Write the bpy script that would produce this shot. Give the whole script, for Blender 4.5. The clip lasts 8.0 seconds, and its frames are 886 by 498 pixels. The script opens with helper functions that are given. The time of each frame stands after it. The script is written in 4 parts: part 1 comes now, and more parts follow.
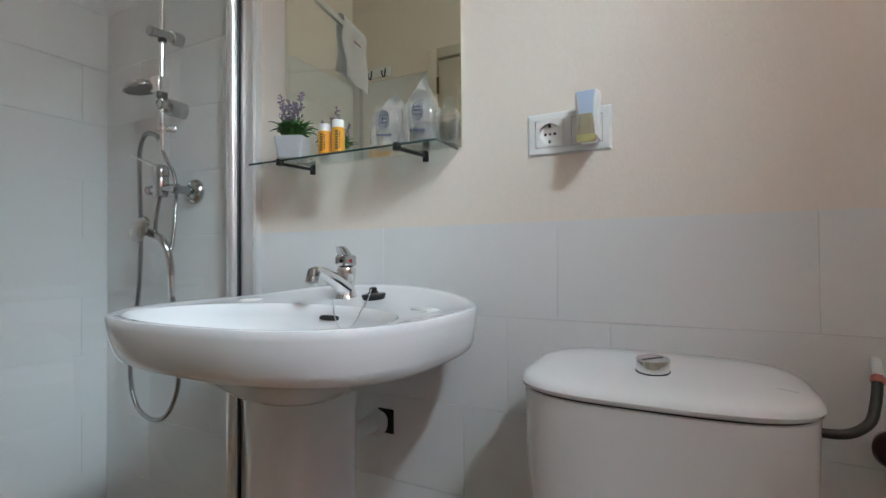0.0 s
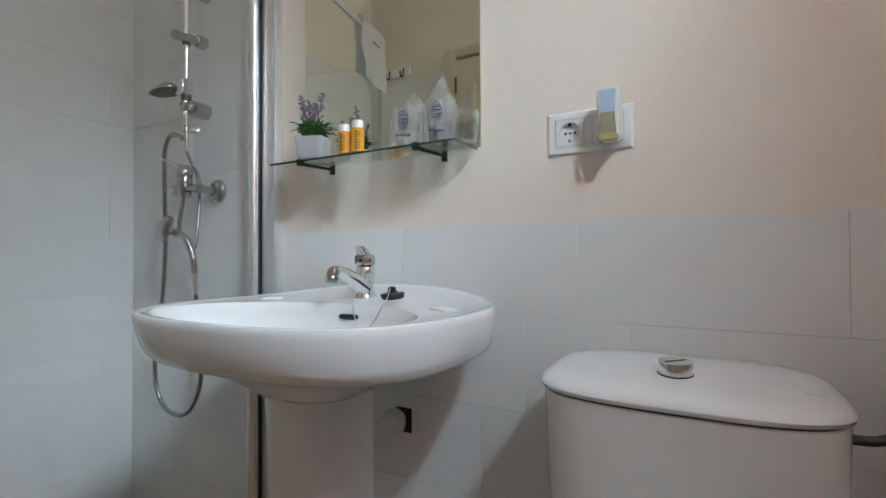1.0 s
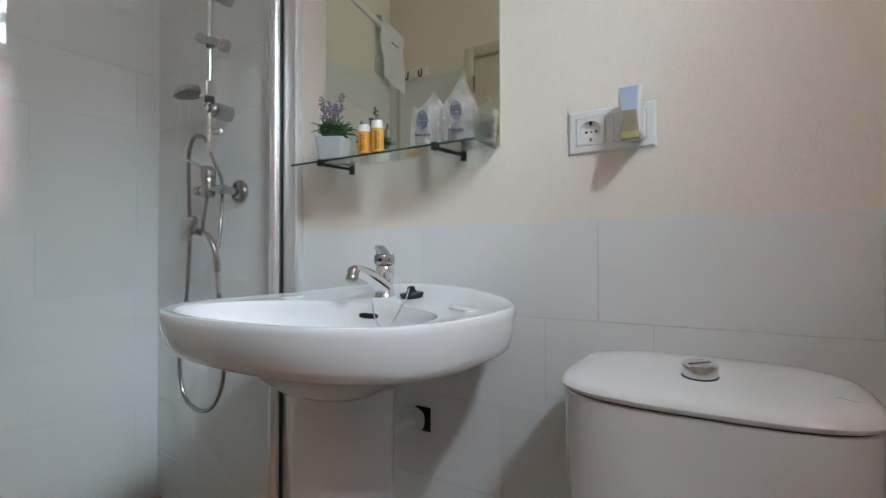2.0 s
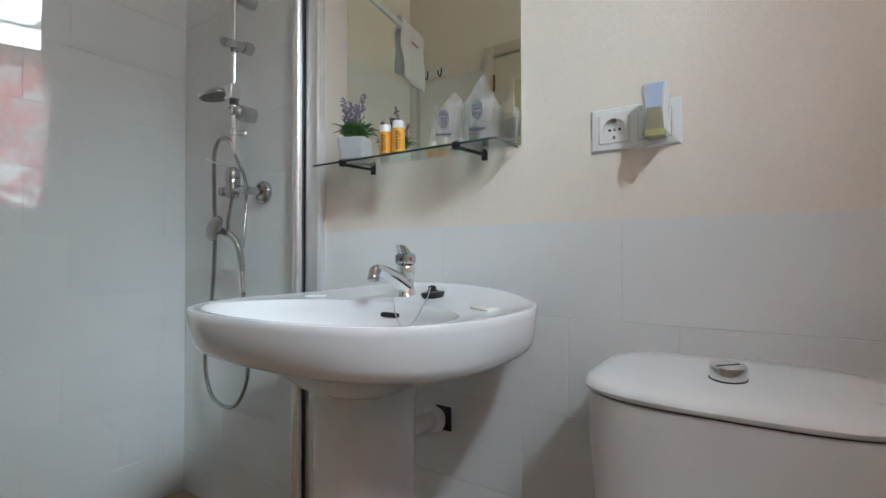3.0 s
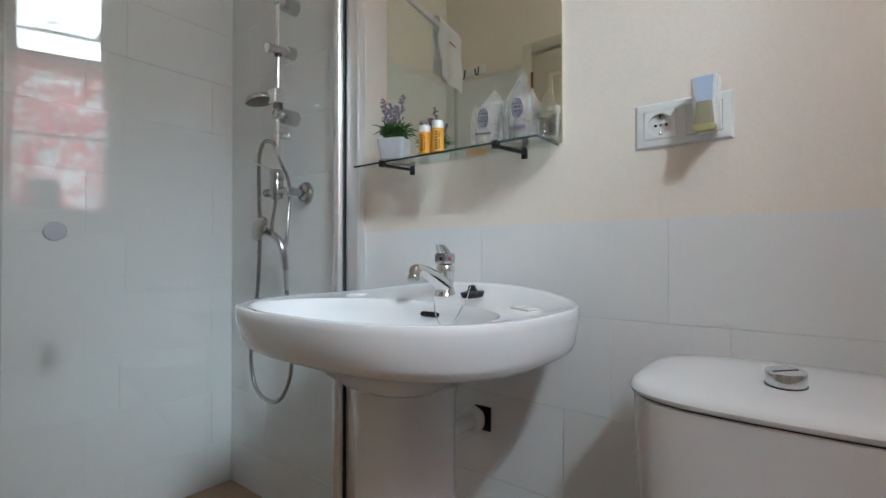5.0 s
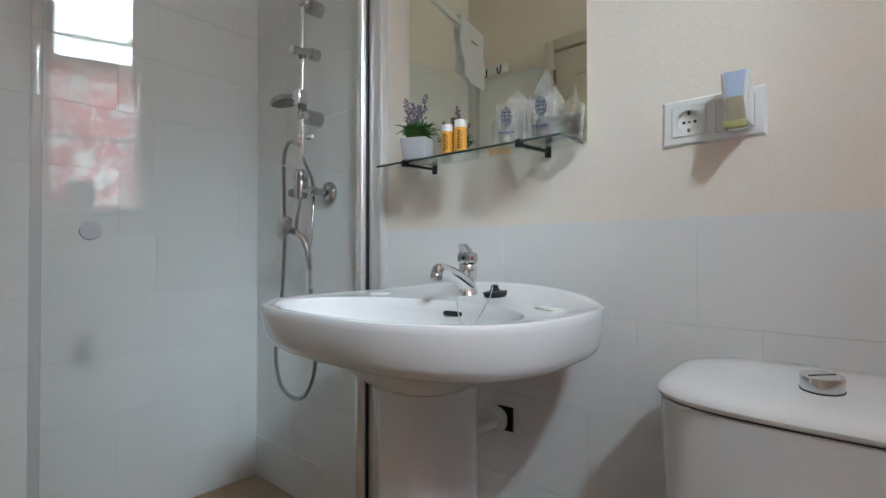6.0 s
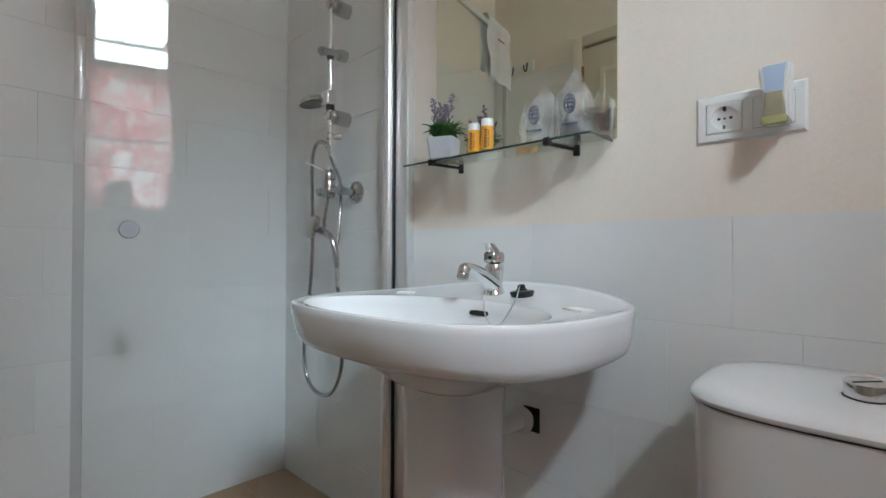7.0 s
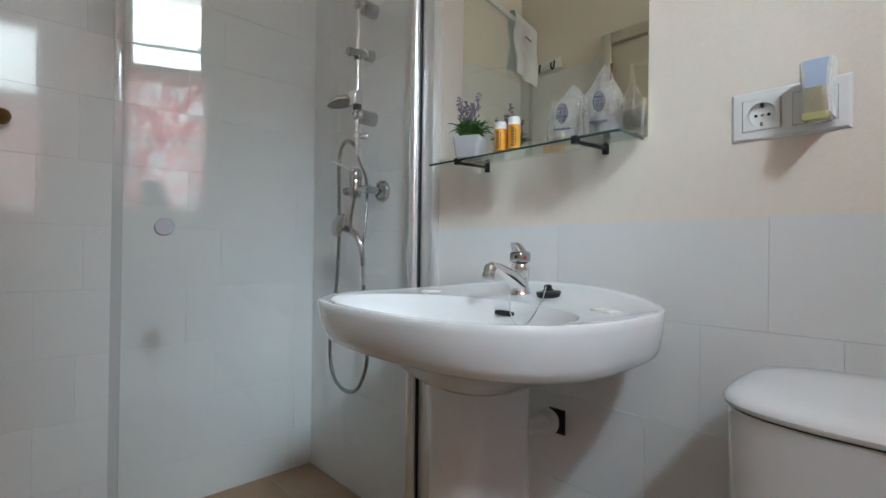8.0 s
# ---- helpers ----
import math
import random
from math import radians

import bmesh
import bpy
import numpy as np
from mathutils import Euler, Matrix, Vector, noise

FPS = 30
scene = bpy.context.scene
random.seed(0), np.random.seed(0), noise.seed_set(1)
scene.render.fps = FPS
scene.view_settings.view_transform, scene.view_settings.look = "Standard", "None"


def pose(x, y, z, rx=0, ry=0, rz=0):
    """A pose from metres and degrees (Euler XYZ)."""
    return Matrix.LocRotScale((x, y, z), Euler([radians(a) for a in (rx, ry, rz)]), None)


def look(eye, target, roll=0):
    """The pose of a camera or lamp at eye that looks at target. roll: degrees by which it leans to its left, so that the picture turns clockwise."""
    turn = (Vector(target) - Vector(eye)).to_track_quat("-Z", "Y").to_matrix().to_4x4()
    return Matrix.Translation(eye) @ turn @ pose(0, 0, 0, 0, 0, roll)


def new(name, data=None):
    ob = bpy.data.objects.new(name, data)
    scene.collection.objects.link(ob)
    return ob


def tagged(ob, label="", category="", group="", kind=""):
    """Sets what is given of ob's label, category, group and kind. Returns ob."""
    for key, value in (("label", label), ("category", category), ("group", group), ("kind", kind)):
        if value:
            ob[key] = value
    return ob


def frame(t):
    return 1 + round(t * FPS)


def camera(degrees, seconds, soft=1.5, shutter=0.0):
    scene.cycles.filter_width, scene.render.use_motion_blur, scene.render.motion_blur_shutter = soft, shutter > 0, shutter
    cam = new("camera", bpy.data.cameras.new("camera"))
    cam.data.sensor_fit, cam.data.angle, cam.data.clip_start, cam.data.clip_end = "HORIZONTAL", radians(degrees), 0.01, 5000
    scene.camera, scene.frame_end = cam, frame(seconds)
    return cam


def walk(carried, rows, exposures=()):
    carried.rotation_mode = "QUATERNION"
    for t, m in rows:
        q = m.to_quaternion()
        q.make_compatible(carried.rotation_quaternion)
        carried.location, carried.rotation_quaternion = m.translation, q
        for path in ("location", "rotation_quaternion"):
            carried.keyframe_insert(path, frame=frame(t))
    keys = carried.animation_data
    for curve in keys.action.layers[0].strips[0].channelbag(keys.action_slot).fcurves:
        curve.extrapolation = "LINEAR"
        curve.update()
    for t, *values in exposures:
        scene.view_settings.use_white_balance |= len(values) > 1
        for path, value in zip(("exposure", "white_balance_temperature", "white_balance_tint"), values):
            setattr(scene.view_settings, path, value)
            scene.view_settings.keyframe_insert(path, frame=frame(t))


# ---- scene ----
cam = camera(86.9, 8.0)
ROWS = [
    (0, (0.4313, -0.9408, 0.8896), (-0.0795, 0.0542, 0.9072), -0.46),
    (0.5, (0.4296, -0.9419, 0.8898), (-0.0991, 0.0461, 0.9068), -0.33),
    (1, (0.4279, -0.9429, 0.8899), (-0.1188, 0.0341, 0.9069), -0.23),
    (1.5, (0.4263, -0.9439, 0.8900), (-0.1391, 0.0265, 0.9067), -0.17),
    (3, (0.4212, -0.9471, 0.8904), (-0.1997, -0.0159, 0.9050), -0.11),
    (3.5, (0.4196, -0.9481, 0.8905), (-0.2178, -0.0287, 0.9051), -0.11),
    (4, (0.4179, -0.9491, 0.8907), (-0.2397, -0.0427, 0.9053), -0.11),
    (4.5, (0.4162, -0.9502, 0.8908), (-0.2572, -0.0567, 0.9044), -0.11),
    (6, (0.4112, -0.9533, 0.8912), (-0.3171, -0.1049, 0.9026), 0.03),
    (6.5, (0.4095, -0.9543, 0.8913), (-0.3419, -0.1239, 0.9006), 0.14),
    (7, (0.4078, -0.9554, 0.8915), (-0.3654, -0.1450, 0.9005), 0.28),
    (7.5, (0.4061, -0.9564, 0.8916), (-0.3845, -0.1617, 0.8990), 0.47),
    (8, (0.4045, -0.9575, 0.8917), (-0.4101, -0.1868, 0.8979), 0.72),
]
walk(cam, [(t, look(eye, aim, roll)) for t, eye, aim, roll in ROWS])

# ---- light ----
world = bpy.data.worlds.new("sky")
scene.world = world
world.use_nodes = True
wn = world.node_tree
sky = wn.nodes.new("ShaderNodeTexSky")
sky.sky_type = "NISHITA"
sky.sun_disc = False
sky.sun_elevation, sky.sun_rotation = radians(35), radians(200)
wn.links.new(sky.outputs[0], wn.nodes["Background"].inputs[0])
wn.nodes["Background"].inputs[1].default_value = 0.12

sun = new("sun", bpy.data.lights.new("sun", "SUN"))
sun.data.energy, sun.data.angle, sun.data.color = 0.8, radians(12), (1.0, 0.96, 0.9)
sun.matrix_world = look((6, 1, 8), (2, 0, 0))

# the sky's light that enters by the upper pane of the window
day = new("window_daylight", bpy.data.lights.new("window_daylight", "AREA"))
day.data.shape, day.data.size, day.data.size_y = "RECTANGLE", 1.2, 1.3
day.data.energy, day.data.color = 760, (0.68, 0.875, 1.02)
day.matrix_world = look((2.25, -1.60, 3.45), (1.1, -0.97, 2.2))

# the bright yard, as it shines in by the upper pane and on the curtain behind the lower one
for name, z, height, watts in (("pane_daylight", 2.225, 0.50, 12.6), ("curtain_daylight", 1.545, 0.80, 17.0)):
    lamp = new(name, bpy.data.lights.new(name, "AREA"))
    lamp.data.shape, lamp.data.size, lamp.data.size_y = "RECTANGLE", 0.43, height
    lamp.data.energy, lamp.data.color = watts, (0.82, 0.94, 1.0)
    lamp.matrix_world = look((1.31, -0.97, z), (0.0, -0.97, z))

scene.view_settings.exposure = 0.0

# ---- materials ----
def mat(name, color, rough=0.5, metal=0.0, grain=0.0, scale=60.0, bump=0.0, bscale=200.0, spread=0.0, coat=0.0, stain=0.0, stscale=4.0, stretch=(1, 1, 1)):
    """A principled surface with fine grain, broad stains and relief; spread varies the pieces."""
    m = bpy.data.materials.new(name)
    m.use_nodes = True
    nt = m.node_tree
    b = nt.nodes["Principled BSDF"]
    b.inputs["Roughness"].default_value = rough
    b.inputs["Metallic"].default_value = metal
    b.inputs["Coat Weight"].default_value = coat
    tc = nt.nodes.new("ShaderNodeTexCoord")
    mp = nt.nodes.new("ShaderNodeMapping")
    mp.inputs["Scale"].default_value = stretch
    nt.links.new(tc.outputs["Object"], mp.inputs["Vector"])
    last = None

    def mul(src, lo, hi, prev):
        r = nt.nodes.new("ShaderNodeMapRange")
        r.inputs["To Min"].default_value, r.inputs["To Max"].default_value = lo, hi
        nt.links.new(src, r.inputs["Value"])
        mx = nt.nodes.new("ShaderNodeMix")
        mx.data_type, mx.blend_type = "RGBA", "MULTIPLY"
        mx.inputs["Factor"].default_value = 1.0
        if prev is None:
            mx.inputs["A"].default_value = (*color, 1)
        else:
            nt.links.new(prev, mx.inputs["A"])
        nt.links.new(r.outputs["Result"], mx.inputs["B"])
        return mx.outputs["Result"]

    if grain:
        n = nt.nodes.new("ShaderNodeTexNoise")
        n.inputs["Scale"].default_value, n.inputs["Detail"].default_value = scale, 6
        nt.links.new(mp.outputs[0], n.inputs["Vector"])
        last = mul(n.outputs["Fac"], 1 - grain, 1 + grain, last)
    if stain:
        n = nt.nodes.new("ShaderNodeTexNoise")
        n.inputs["Scale"].default_value, n.inputs["Detail"].default_value = stscale, 3
        nt.links.new(tc.outputs["Object"], n.inputs["Vector"])
        last = mul(n.outputs["Fac"], 1 - stain, 1 + stain, last)
        r = nt.nodes.new("ShaderNodeMapRange")
        r.inputs["To Min"].default_value, r.inputs["To Max"].default_value = max(rough * 0.75, 0.02), min(rough * 1.3, 1)
        nt.links.new(n.outputs["Fac"], r.inputs["Value"])
        nt.links.new(r.outputs["Result"], b.inputs["Roughness"])
    if spread:
        oi = nt.nodes.new("ShaderNodeObjectInfo")
        last = mul(oi.outputs["Random"], 1 - spread, 1 + spread, last)
    if last is None:
        b.inputs["Base Color"].default_value = (*color, 1)
    else:
        nt.links.new(last, b.inputs["Base Color"])
    if bump:
        n = nt.nodes.new("ShaderNodeTexNoise")
        n.inputs["Scale"].default_value, n.inputs["Detail"].default_value = bscale, 4
        nt.links.new(mp.outputs[0], n.inputs["Vector"])
        bp = nt.nodes.new("ShaderNodeBump")
        bp.inputs["Strength"].default_value, bp.inputs["Distance"].default_value = min(bump, 1.0), 0.002
        nt.links.new(n.outputs["Fac"], bp.inputs["Height"])
        nt.links.new(bp.outputs[0], b.inputs["Normal"])
    return m


PLASTER = mat("cream_paint", (0.82, 0.74, 0.65), 0.75, grain=0.03, scale=90, bump=0.35, bscale=260, stain=0.05, stscale=2.2, stretch=(1, 1, 0.35))
TILE = mat("white_glazed_tile", (0.80, 0.80, 0.79), 0.07, grain=0.012, scale=25, bump=0.05, bscale=14, spread=0.02, stain=0.02)
GROUT = mat("pale_grout", (0.62, 0.61, 0.59), 0.85, grain=0.1, scale=120, bump=0.3)
CERAMIC = mat("white_ceramic", (0.83, 0.83, 0.835), 0.05, grain=0.01, scale=12, coat=0.5, bump=0.02, bscale=9)
CHROME = mat("chrome", (0.52, 0.52, 0.52), 0.12, 1.0, grain=0.05, scale=40, stain=0.06, stscale=25)
CHROME_BRIGHT = mat("polished_chrome", (0.82, 0.82, 0.82), 0.10, 1.0, stain=0.04, stscale=30)
ALU = mat("anodised_aluminium", (0.80, 0.80, 0.80), 0.34, 0.75, grain=0.06, scale=60, stretch=(8, 8, 0.3), stain=0.05)
BLACK = mat("black_rubber", (0.012, 0.012, 0.013), 0.45, grain=0.15)
BRACKET = mat("black_painted_metal", (0.02, 0.019, 0.018), 0.4, 0.3, grain=0.15)
PLASTIC = mat("white_plastic", (0.80, 0.80, 0.78), 0.28, grain=0.01, scale=80)
CEILING = mat("ceiling_paint", (0.80, 0.78, 0.74), 0.85, grain=0.03, bump=0.2)
FLOOR = mat("wood_look_tile", (0.40, 0.25, 0.145), 0.35, grain=0.28, scale=16, stretch=(1.2, 14, 1), spread=0.12, bump=0.1, bscale=60)
DOORPAINT = mat("cream_door_paint", (0.66, 0.60, 0.50), 0.4, grain=0.03, scale=50)
HOSE = mat("steel_hose", (0.38, 0.38, 0.38), 0.25, 1.0, grain=0.1, scale=200)
BRASS = mat("aged_brass", (0.20, 0.12, 0.05), 0.3, 1.0, grain=0.2)


def pane_material(name, tint, ior=1.5, power=5.0):
    m = bpy.data.materials.new(name)
    m.use_nodes = True
    nt = m.node_tree
    nt.nodes.remove(nt.nodes["Principled BSDF"])
    out = nt.nodes["Material Output"]
    tr, gl, mx, lw = (nt.nodes.new(k) for k in ("ShaderNodeBsdfTransparent", "ShaderNodeBsdfGlossy", "ShaderNodeMixShader", "ShaderNodeLayerWeight"))
    tr.inputs["Color"].default_value = (*tint, 1)
    gl.inputs["Roughness"].default_value = 0.0
    gl.inputs["Color"].default_value = (1, 1, 1, 1)
    lw.inputs["Blend"].default_value = 0.5
    pw, ad = nt.nodes.new("ShaderNodeMath"), nt.nodes.new("ShaderNodeMapRange")
    pw.operation = "POWER"
    pw.inputs[1].default_value = power
    f0 = ((ior - 1) / (ior + 1)) ** 2
    ad.inputs["To Min"].default_value, ad.inputs["To Max"].default_value = f0, 0.9
    nt.links.new(lw.outputs["Facing"], pw.inputs[0])
    nt.links.new(pw.outputs[0], ad.inputs["Value"])
    nt.links.new(ad.outputs["Result"], mx.inputs[0])
    nt.links.new(tr.outputs[0], mx.inputs[1])
    nt.links.new(gl.outputs[0], mx.inputs[2])
    nt.links.new(mx.outputs[0], out.inputs["Surface"])
    return m


SHELFEDGE = mat("green_glass_edge", (0.03, 0.07, 0.06), 0.15, coat=0.5, grain=0.1)


def mirror_material():
    m = mat("silver_mirror", (0.93, 0.94, 0.81), 0.0, 1.0)
    return m


MIRROR = mirror_material()


# ---- building helpers ----
def part(name, bm, material, parent=None, label="", smooth=True, at=None):
    """Links a bmesh as one mesh object, under parent where one is given."""
    me = bpy.data.meshes.new(name)
    bm.normal_update()
    bm.to_mesh(me)
    bm.free()
    if smooth:
        me.shade_smooth()
        me.set_sharp_from_angle(angle=radians(38))
    me.materials.append(material)
    ob = new(name, me)
    if parent is not None:
        ob.parent = parent
    if at is not None:
        ob.matrix_basis = at
    if label:
        tagged(ob, label)
    return ob


def thing(name, label, category, group="", at=None, kind=""):
    ob = new(name)
    if at is not None:
        ob.matrix_world = at
    return tagged(ob, label, category, group, kind)


def box(x0, x1, y0, y1, z0, z1, bevel=0.0, seg=2, bm=None):
    b = bm or bmesh.new()
    m = Matrix.Translation(((x0 + x1) / 2, (y0 + y1) / 2, (z0 + z1) / 2)) @ Matrix.Diagonal((abs(x1 - x0), abs(y1 - y0), abs(z1 - z0), 1))
    r = bmesh.ops.create_cube(b, size=1, matrix=m)
    if bevel:
        es = list({e for v in r["verts"] for e in v.link_edges})
        bmesh.ops.bevel(b, geom=es, offset=bevel, segments=seg, affect="EDGES", profile=0.5)
    return b


def lathe(profile, seg=32, bm=None, m=None, cap=True):
    """Turns a profile of (radius, height) round z."""
    b = bm or bmesh.new()
    rings = []
    for r, h in profile:
        ring = []
        for i in range(seg):
            a = 2 * math.pi * i / seg
            v = Vector((r * math.cos(a), r * math.sin(a), h))
            ring.append(b.verts.new(m @ v if m else v))
        rings.append(ring)
    for p, q in zip(rings, rings[1:]):
        for i in range(seg):
            b.faces.new((p[i], p[(i + 1) % seg], q[(i + 1) % seg], q[i]))
    if cap:
        b.faces.new(list(reversed(rings[0])))
        b.faces.new(rings[-1])
    return b


def loft(rings, bm=None, cap0=True, cap1=True):
    b = bm or bmesh.new()
    rs = [[b.verts.new(p) for p in ring] for ring in rings]
    n = len(rs[0])
    for p, q in zip(rs, rs[1:]):
        for i in range(n):
            b.faces.new((p[i], p[(i + 1) % n], q[(i + 1) % n], q[i]))
    if cap0:
        b.faces.new(list(reversed(rs[0])))
    if cap1:
        b.faces.new(rs[-1])
    bmesh.ops.recalc_face_normals(b, faces=b.faces)
    return b


def spline(points, steps=8):
    """A smooth line through points."""
    pts = [Vector(p) for p in points]
    out = []
    for i in range(len(pts) - 1):
        p0, p1, p2, p3 = pts[max(i - 1, 0)], pts[i], pts[i + 1], pts[min(i + 2, len(pts) - 1)]
        for k in range(steps):
            t = k / steps
            out.append(0.5 * (2 * p1 + (p2 - p0) * t + (2 * p0 - 5 * p1 + 4 * p2 - p3) * t * t + (3 * p1 - p0 - 3 * p2 + p3) * t ** 3))
    out.append(pts[-1])
    return out


def tube(points, radius, seg=12, bm=None, ribs=0.0):
    """A round tube along points; radius is a number or one a point."""
    b = bm or bmesh.new()
    n = len(points)
    pts = [Vector(p) for p in points]
    up = None
    rings = []
    for i, p in enumerate(pts):
        d = (pts[min(i + 1, n - 1)] - pts[max(i - 1, 0)]).normalized()
        if up is None:
            up = d.orthogonal().normalized()
        up = (up - d * up.dot(d)).normalized()
        s = d.cross(up)
        r = radius[i] if isinstance(radius, (list, tuple)) else radius
        if ribs and i % 2:
            r *= 1 - ribs
        rings.append([p + (up * math.cos(a) + s * math.sin(a)) * r for a in [2 * math.pi * k / seg for k in range(seg)]])
    return loft(rings, b)


def super_ring(cx, cy, a, bf, bb, z, n=2.5, nb=2.5, seg=96):
    """A closed outline: half width a, reach bf towards -y and bb towards +y."""
    out = []
    for i in range(seg):
        t = 2 * math.pi * i / seg
        c, s = math.cos(t), math.sin(t)
        e = nb if s > 0 else n
        x = a * math.copysign(abs(c) ** (2 / e), c)
        y = (bb if s > 0 else bf) * math.copysign(abs(s) ** (2 / e), s)
        out.append(Vector((cx + x, cy + y, z)))
    return out


# ---- the room ----
XW, YS, XE, ZC = -1.402, -1.42, 1.10, 2.55
TOP = 0.96
structure = dict(kind="structure")

floor = part("floor", box(XW - 0.1, XE + 0.1, YS - 0.1, 0.1, -0.1, -0.0025), GROUT, smooth=False)
tagged(floor, "brown wood-look ceramic plank floor", "floor", **structure)
ceiling = part("ceiling", box(XW - 0.1, XE + 0.1, YS - 0.1, 0.1, ZC, ZC + 0.1), CEILING, smooth=False)
tagged(ceiling, "plain pale painted ceiling", "ceiling", **structure)
wall_n = part("wall_north", box(XW - 0.1, XE + 0.1, 0.0016, 0.12, -0.1, ZC), GROUT, smooth=False)
tagged(wall_n, "cream painted wall above white glazed tiles", "wall", **structure)
part("plaster", box(-0.66, XE, -0.0005, 0.0015, TOP - 0.001, ZC - 0.001), PLASTER, wall_n, smooth=False)
part("plaster", box(XW, -0.66, -0.0005, 0.0015, 1.962, ZC - 0.001), PLASTER, wall_n, smooth=False)
wall_w = part("wall_west", box(XW - 0.12, XW - 0.0016, YS - 0.1, 0.0016, -0.1, ZC), GROUT, smooth=False)
tagged(wall_w, "white glazed tiled wall of the shower", "wall", **structure)
part("plaster", box(XW - 0.0015, XW + 0.0005, YS, 0, 1.962, ZC - 0.001), PLASTER, wall_w, smooth=False)
wall_s = thing("wall_south", "cream painted wall above white tiles beside a door", "wall", kind="structure")
part("masonry", box(XW - 0.1, XE + 0.1, YS - 0.12, YS - 0.005, -0.1, ZC), GROUT, wall_s, smooth=False)
part("plaster", box(XW, -0.84, YS - 0.0049, YS + 0.0005, 1.962, ZC - 0.001), PLASTER, wall_s, smooth=False)
part("plaster", box(-0.84, XE, YS - 0.0049, YS + 0.0005, 0.0, ZC - 0.001), PLASTER, wall_s, smooth=False)

# east wall with its window opening
WY0, WY1, WZ0, WZ1 = -1.185, -0.756, 1.132, 2.445
wall_e = thing("wall_east", "cream painted wall round a narrow window", "wall", kind="structure")
for a in ((YS - 0.1, WY0, -0.1, ZC), (WY1, 0.1, -0.1, ZC), (WY0, WY1, -0.1, WZ0), (WY0, WY1, WZ1, ZC)):
    part("masonry", box(XE, XE + 0.20, *a), PLASTER, wall_e, smooth=False)

def tile_mesh(w, h, axis):
    """One glazed tile, 6 mm thick, with eased edges; axis: the way that it faces."""
    g, e = 0.0004, 0.0002
    if axis == "y":
        b = box(e, w - e, 0.0, 0.006, g, h - g, 0.0007, 1)
    else:
        b = box(-0.006, 0.0, e, w - e, g, h - g, 0.0007, 1)
    me = bpy.data.meshes.new("tile")
    b.normal_update()
    b.to_mesh(me)
    b.free()
    me.materials.append(TILE)
    return me


TILE_MESHES = {}


def lay(parent, axis, fixed, lo, hi, rows, starts, width=0.419):
    """Courses of tiles from lo to hi; starts: where one joint of each course lies."""
    rnd = random.Random(7)
    for k, z in enumerate(rows):
        joints = starts[k % len(starts)]
        if not isinstance(joints, list):
            j0 = joints - width * math.ceil((joints - lo) / width)
            joints = [j0 + width * i for i in range(30)]
        cuts = [lo] + [j for j in joints if lo + 0.01 < j < hi - 0.01] + [hi]
        for a, b in zip(cuts, cuts[1:]):
            key = (round(b - a, 3), axis)
            if key not in TILE_MESHES:
                TILE_MESHES[key] = tile_mesh(b - a, 0.2, axis)
            ob = new("tile", TILE_MESHES[key])
            ob.parent = parent
            tw = rnd.uniform(-0.12, 0.12)
            if axis == "y":
                ob.matrix_basis = pose(a, fixed + rnd.uniform(-0.0003, 0.0003), z, tw * 0.6, 0, tw * 0.5)
            else:
                ob.matrix_basis = pose(fixed + rnd.uniform(-0.0003, 0.0003), a, z, 0, tw * 0.6, tw * 0.5)

# ---- mirror ----
mirror = part("wall_mirror", box(-0.528, 0.0, -0.006, -0.0007, 1.13, 2.0, 0.0008, 1), MIRROR, smooth=False)
tagged(mirror, "frameless rectangular wall mirror above a glass shelf", "mirror")


# ---- glass shelf ----
def glass_shelf():
    t = thing("glass_shelf", "narrow clear glass shelf on two black brackets", "shelf", at=pose(-0.262, -0.04, 1.126))
    b = box(-0.288, 0.252, -0.068, 0.034, -0.0018, 0.003, 0.0010, 2)
    g = part("glass_panel", b, pane_material("shelf_glass", (0.94, 0.97, 0.955)), t, "clear glass panel with green edges")
    g.visible_shadow = True
    part("front_edge", box(-0.2885, 0.2525, -0.0692, -0.0682, -0.0018, 0.003), SHELFEDGE, t, "dark green glass edge")
    part("side_edge", box(0.2522, 0.2530, -0.068, 0.034, -0.0018, 0.003), SHELFEDGE, t)
    for x in (-0.17, 0.17):
        b = box(x - 0.004, x + 0.004, -0.06, 0.034, -0.0090, -0.0020, 0.0012, 1)
        box(x - 0.0055, x + 0.0055, 0.030, 0.0394, -0.019, 0.004, 0.001, 1, b)
        for v in b.verts:
            v.co.x += (v.co.y - 0.034) * 0.16
        part("bracket", b, BRACKET, t)
        part("clip", box(x - 0.022, x - 0.008, -0.0705, -0.056, -0.010, 0.0065, 0.001, 1), BRACKET, t)
    return t


glass_shelf()

# ---- washbasin ----
BX, BY, BZ = -0.225, -0.26, 0.797


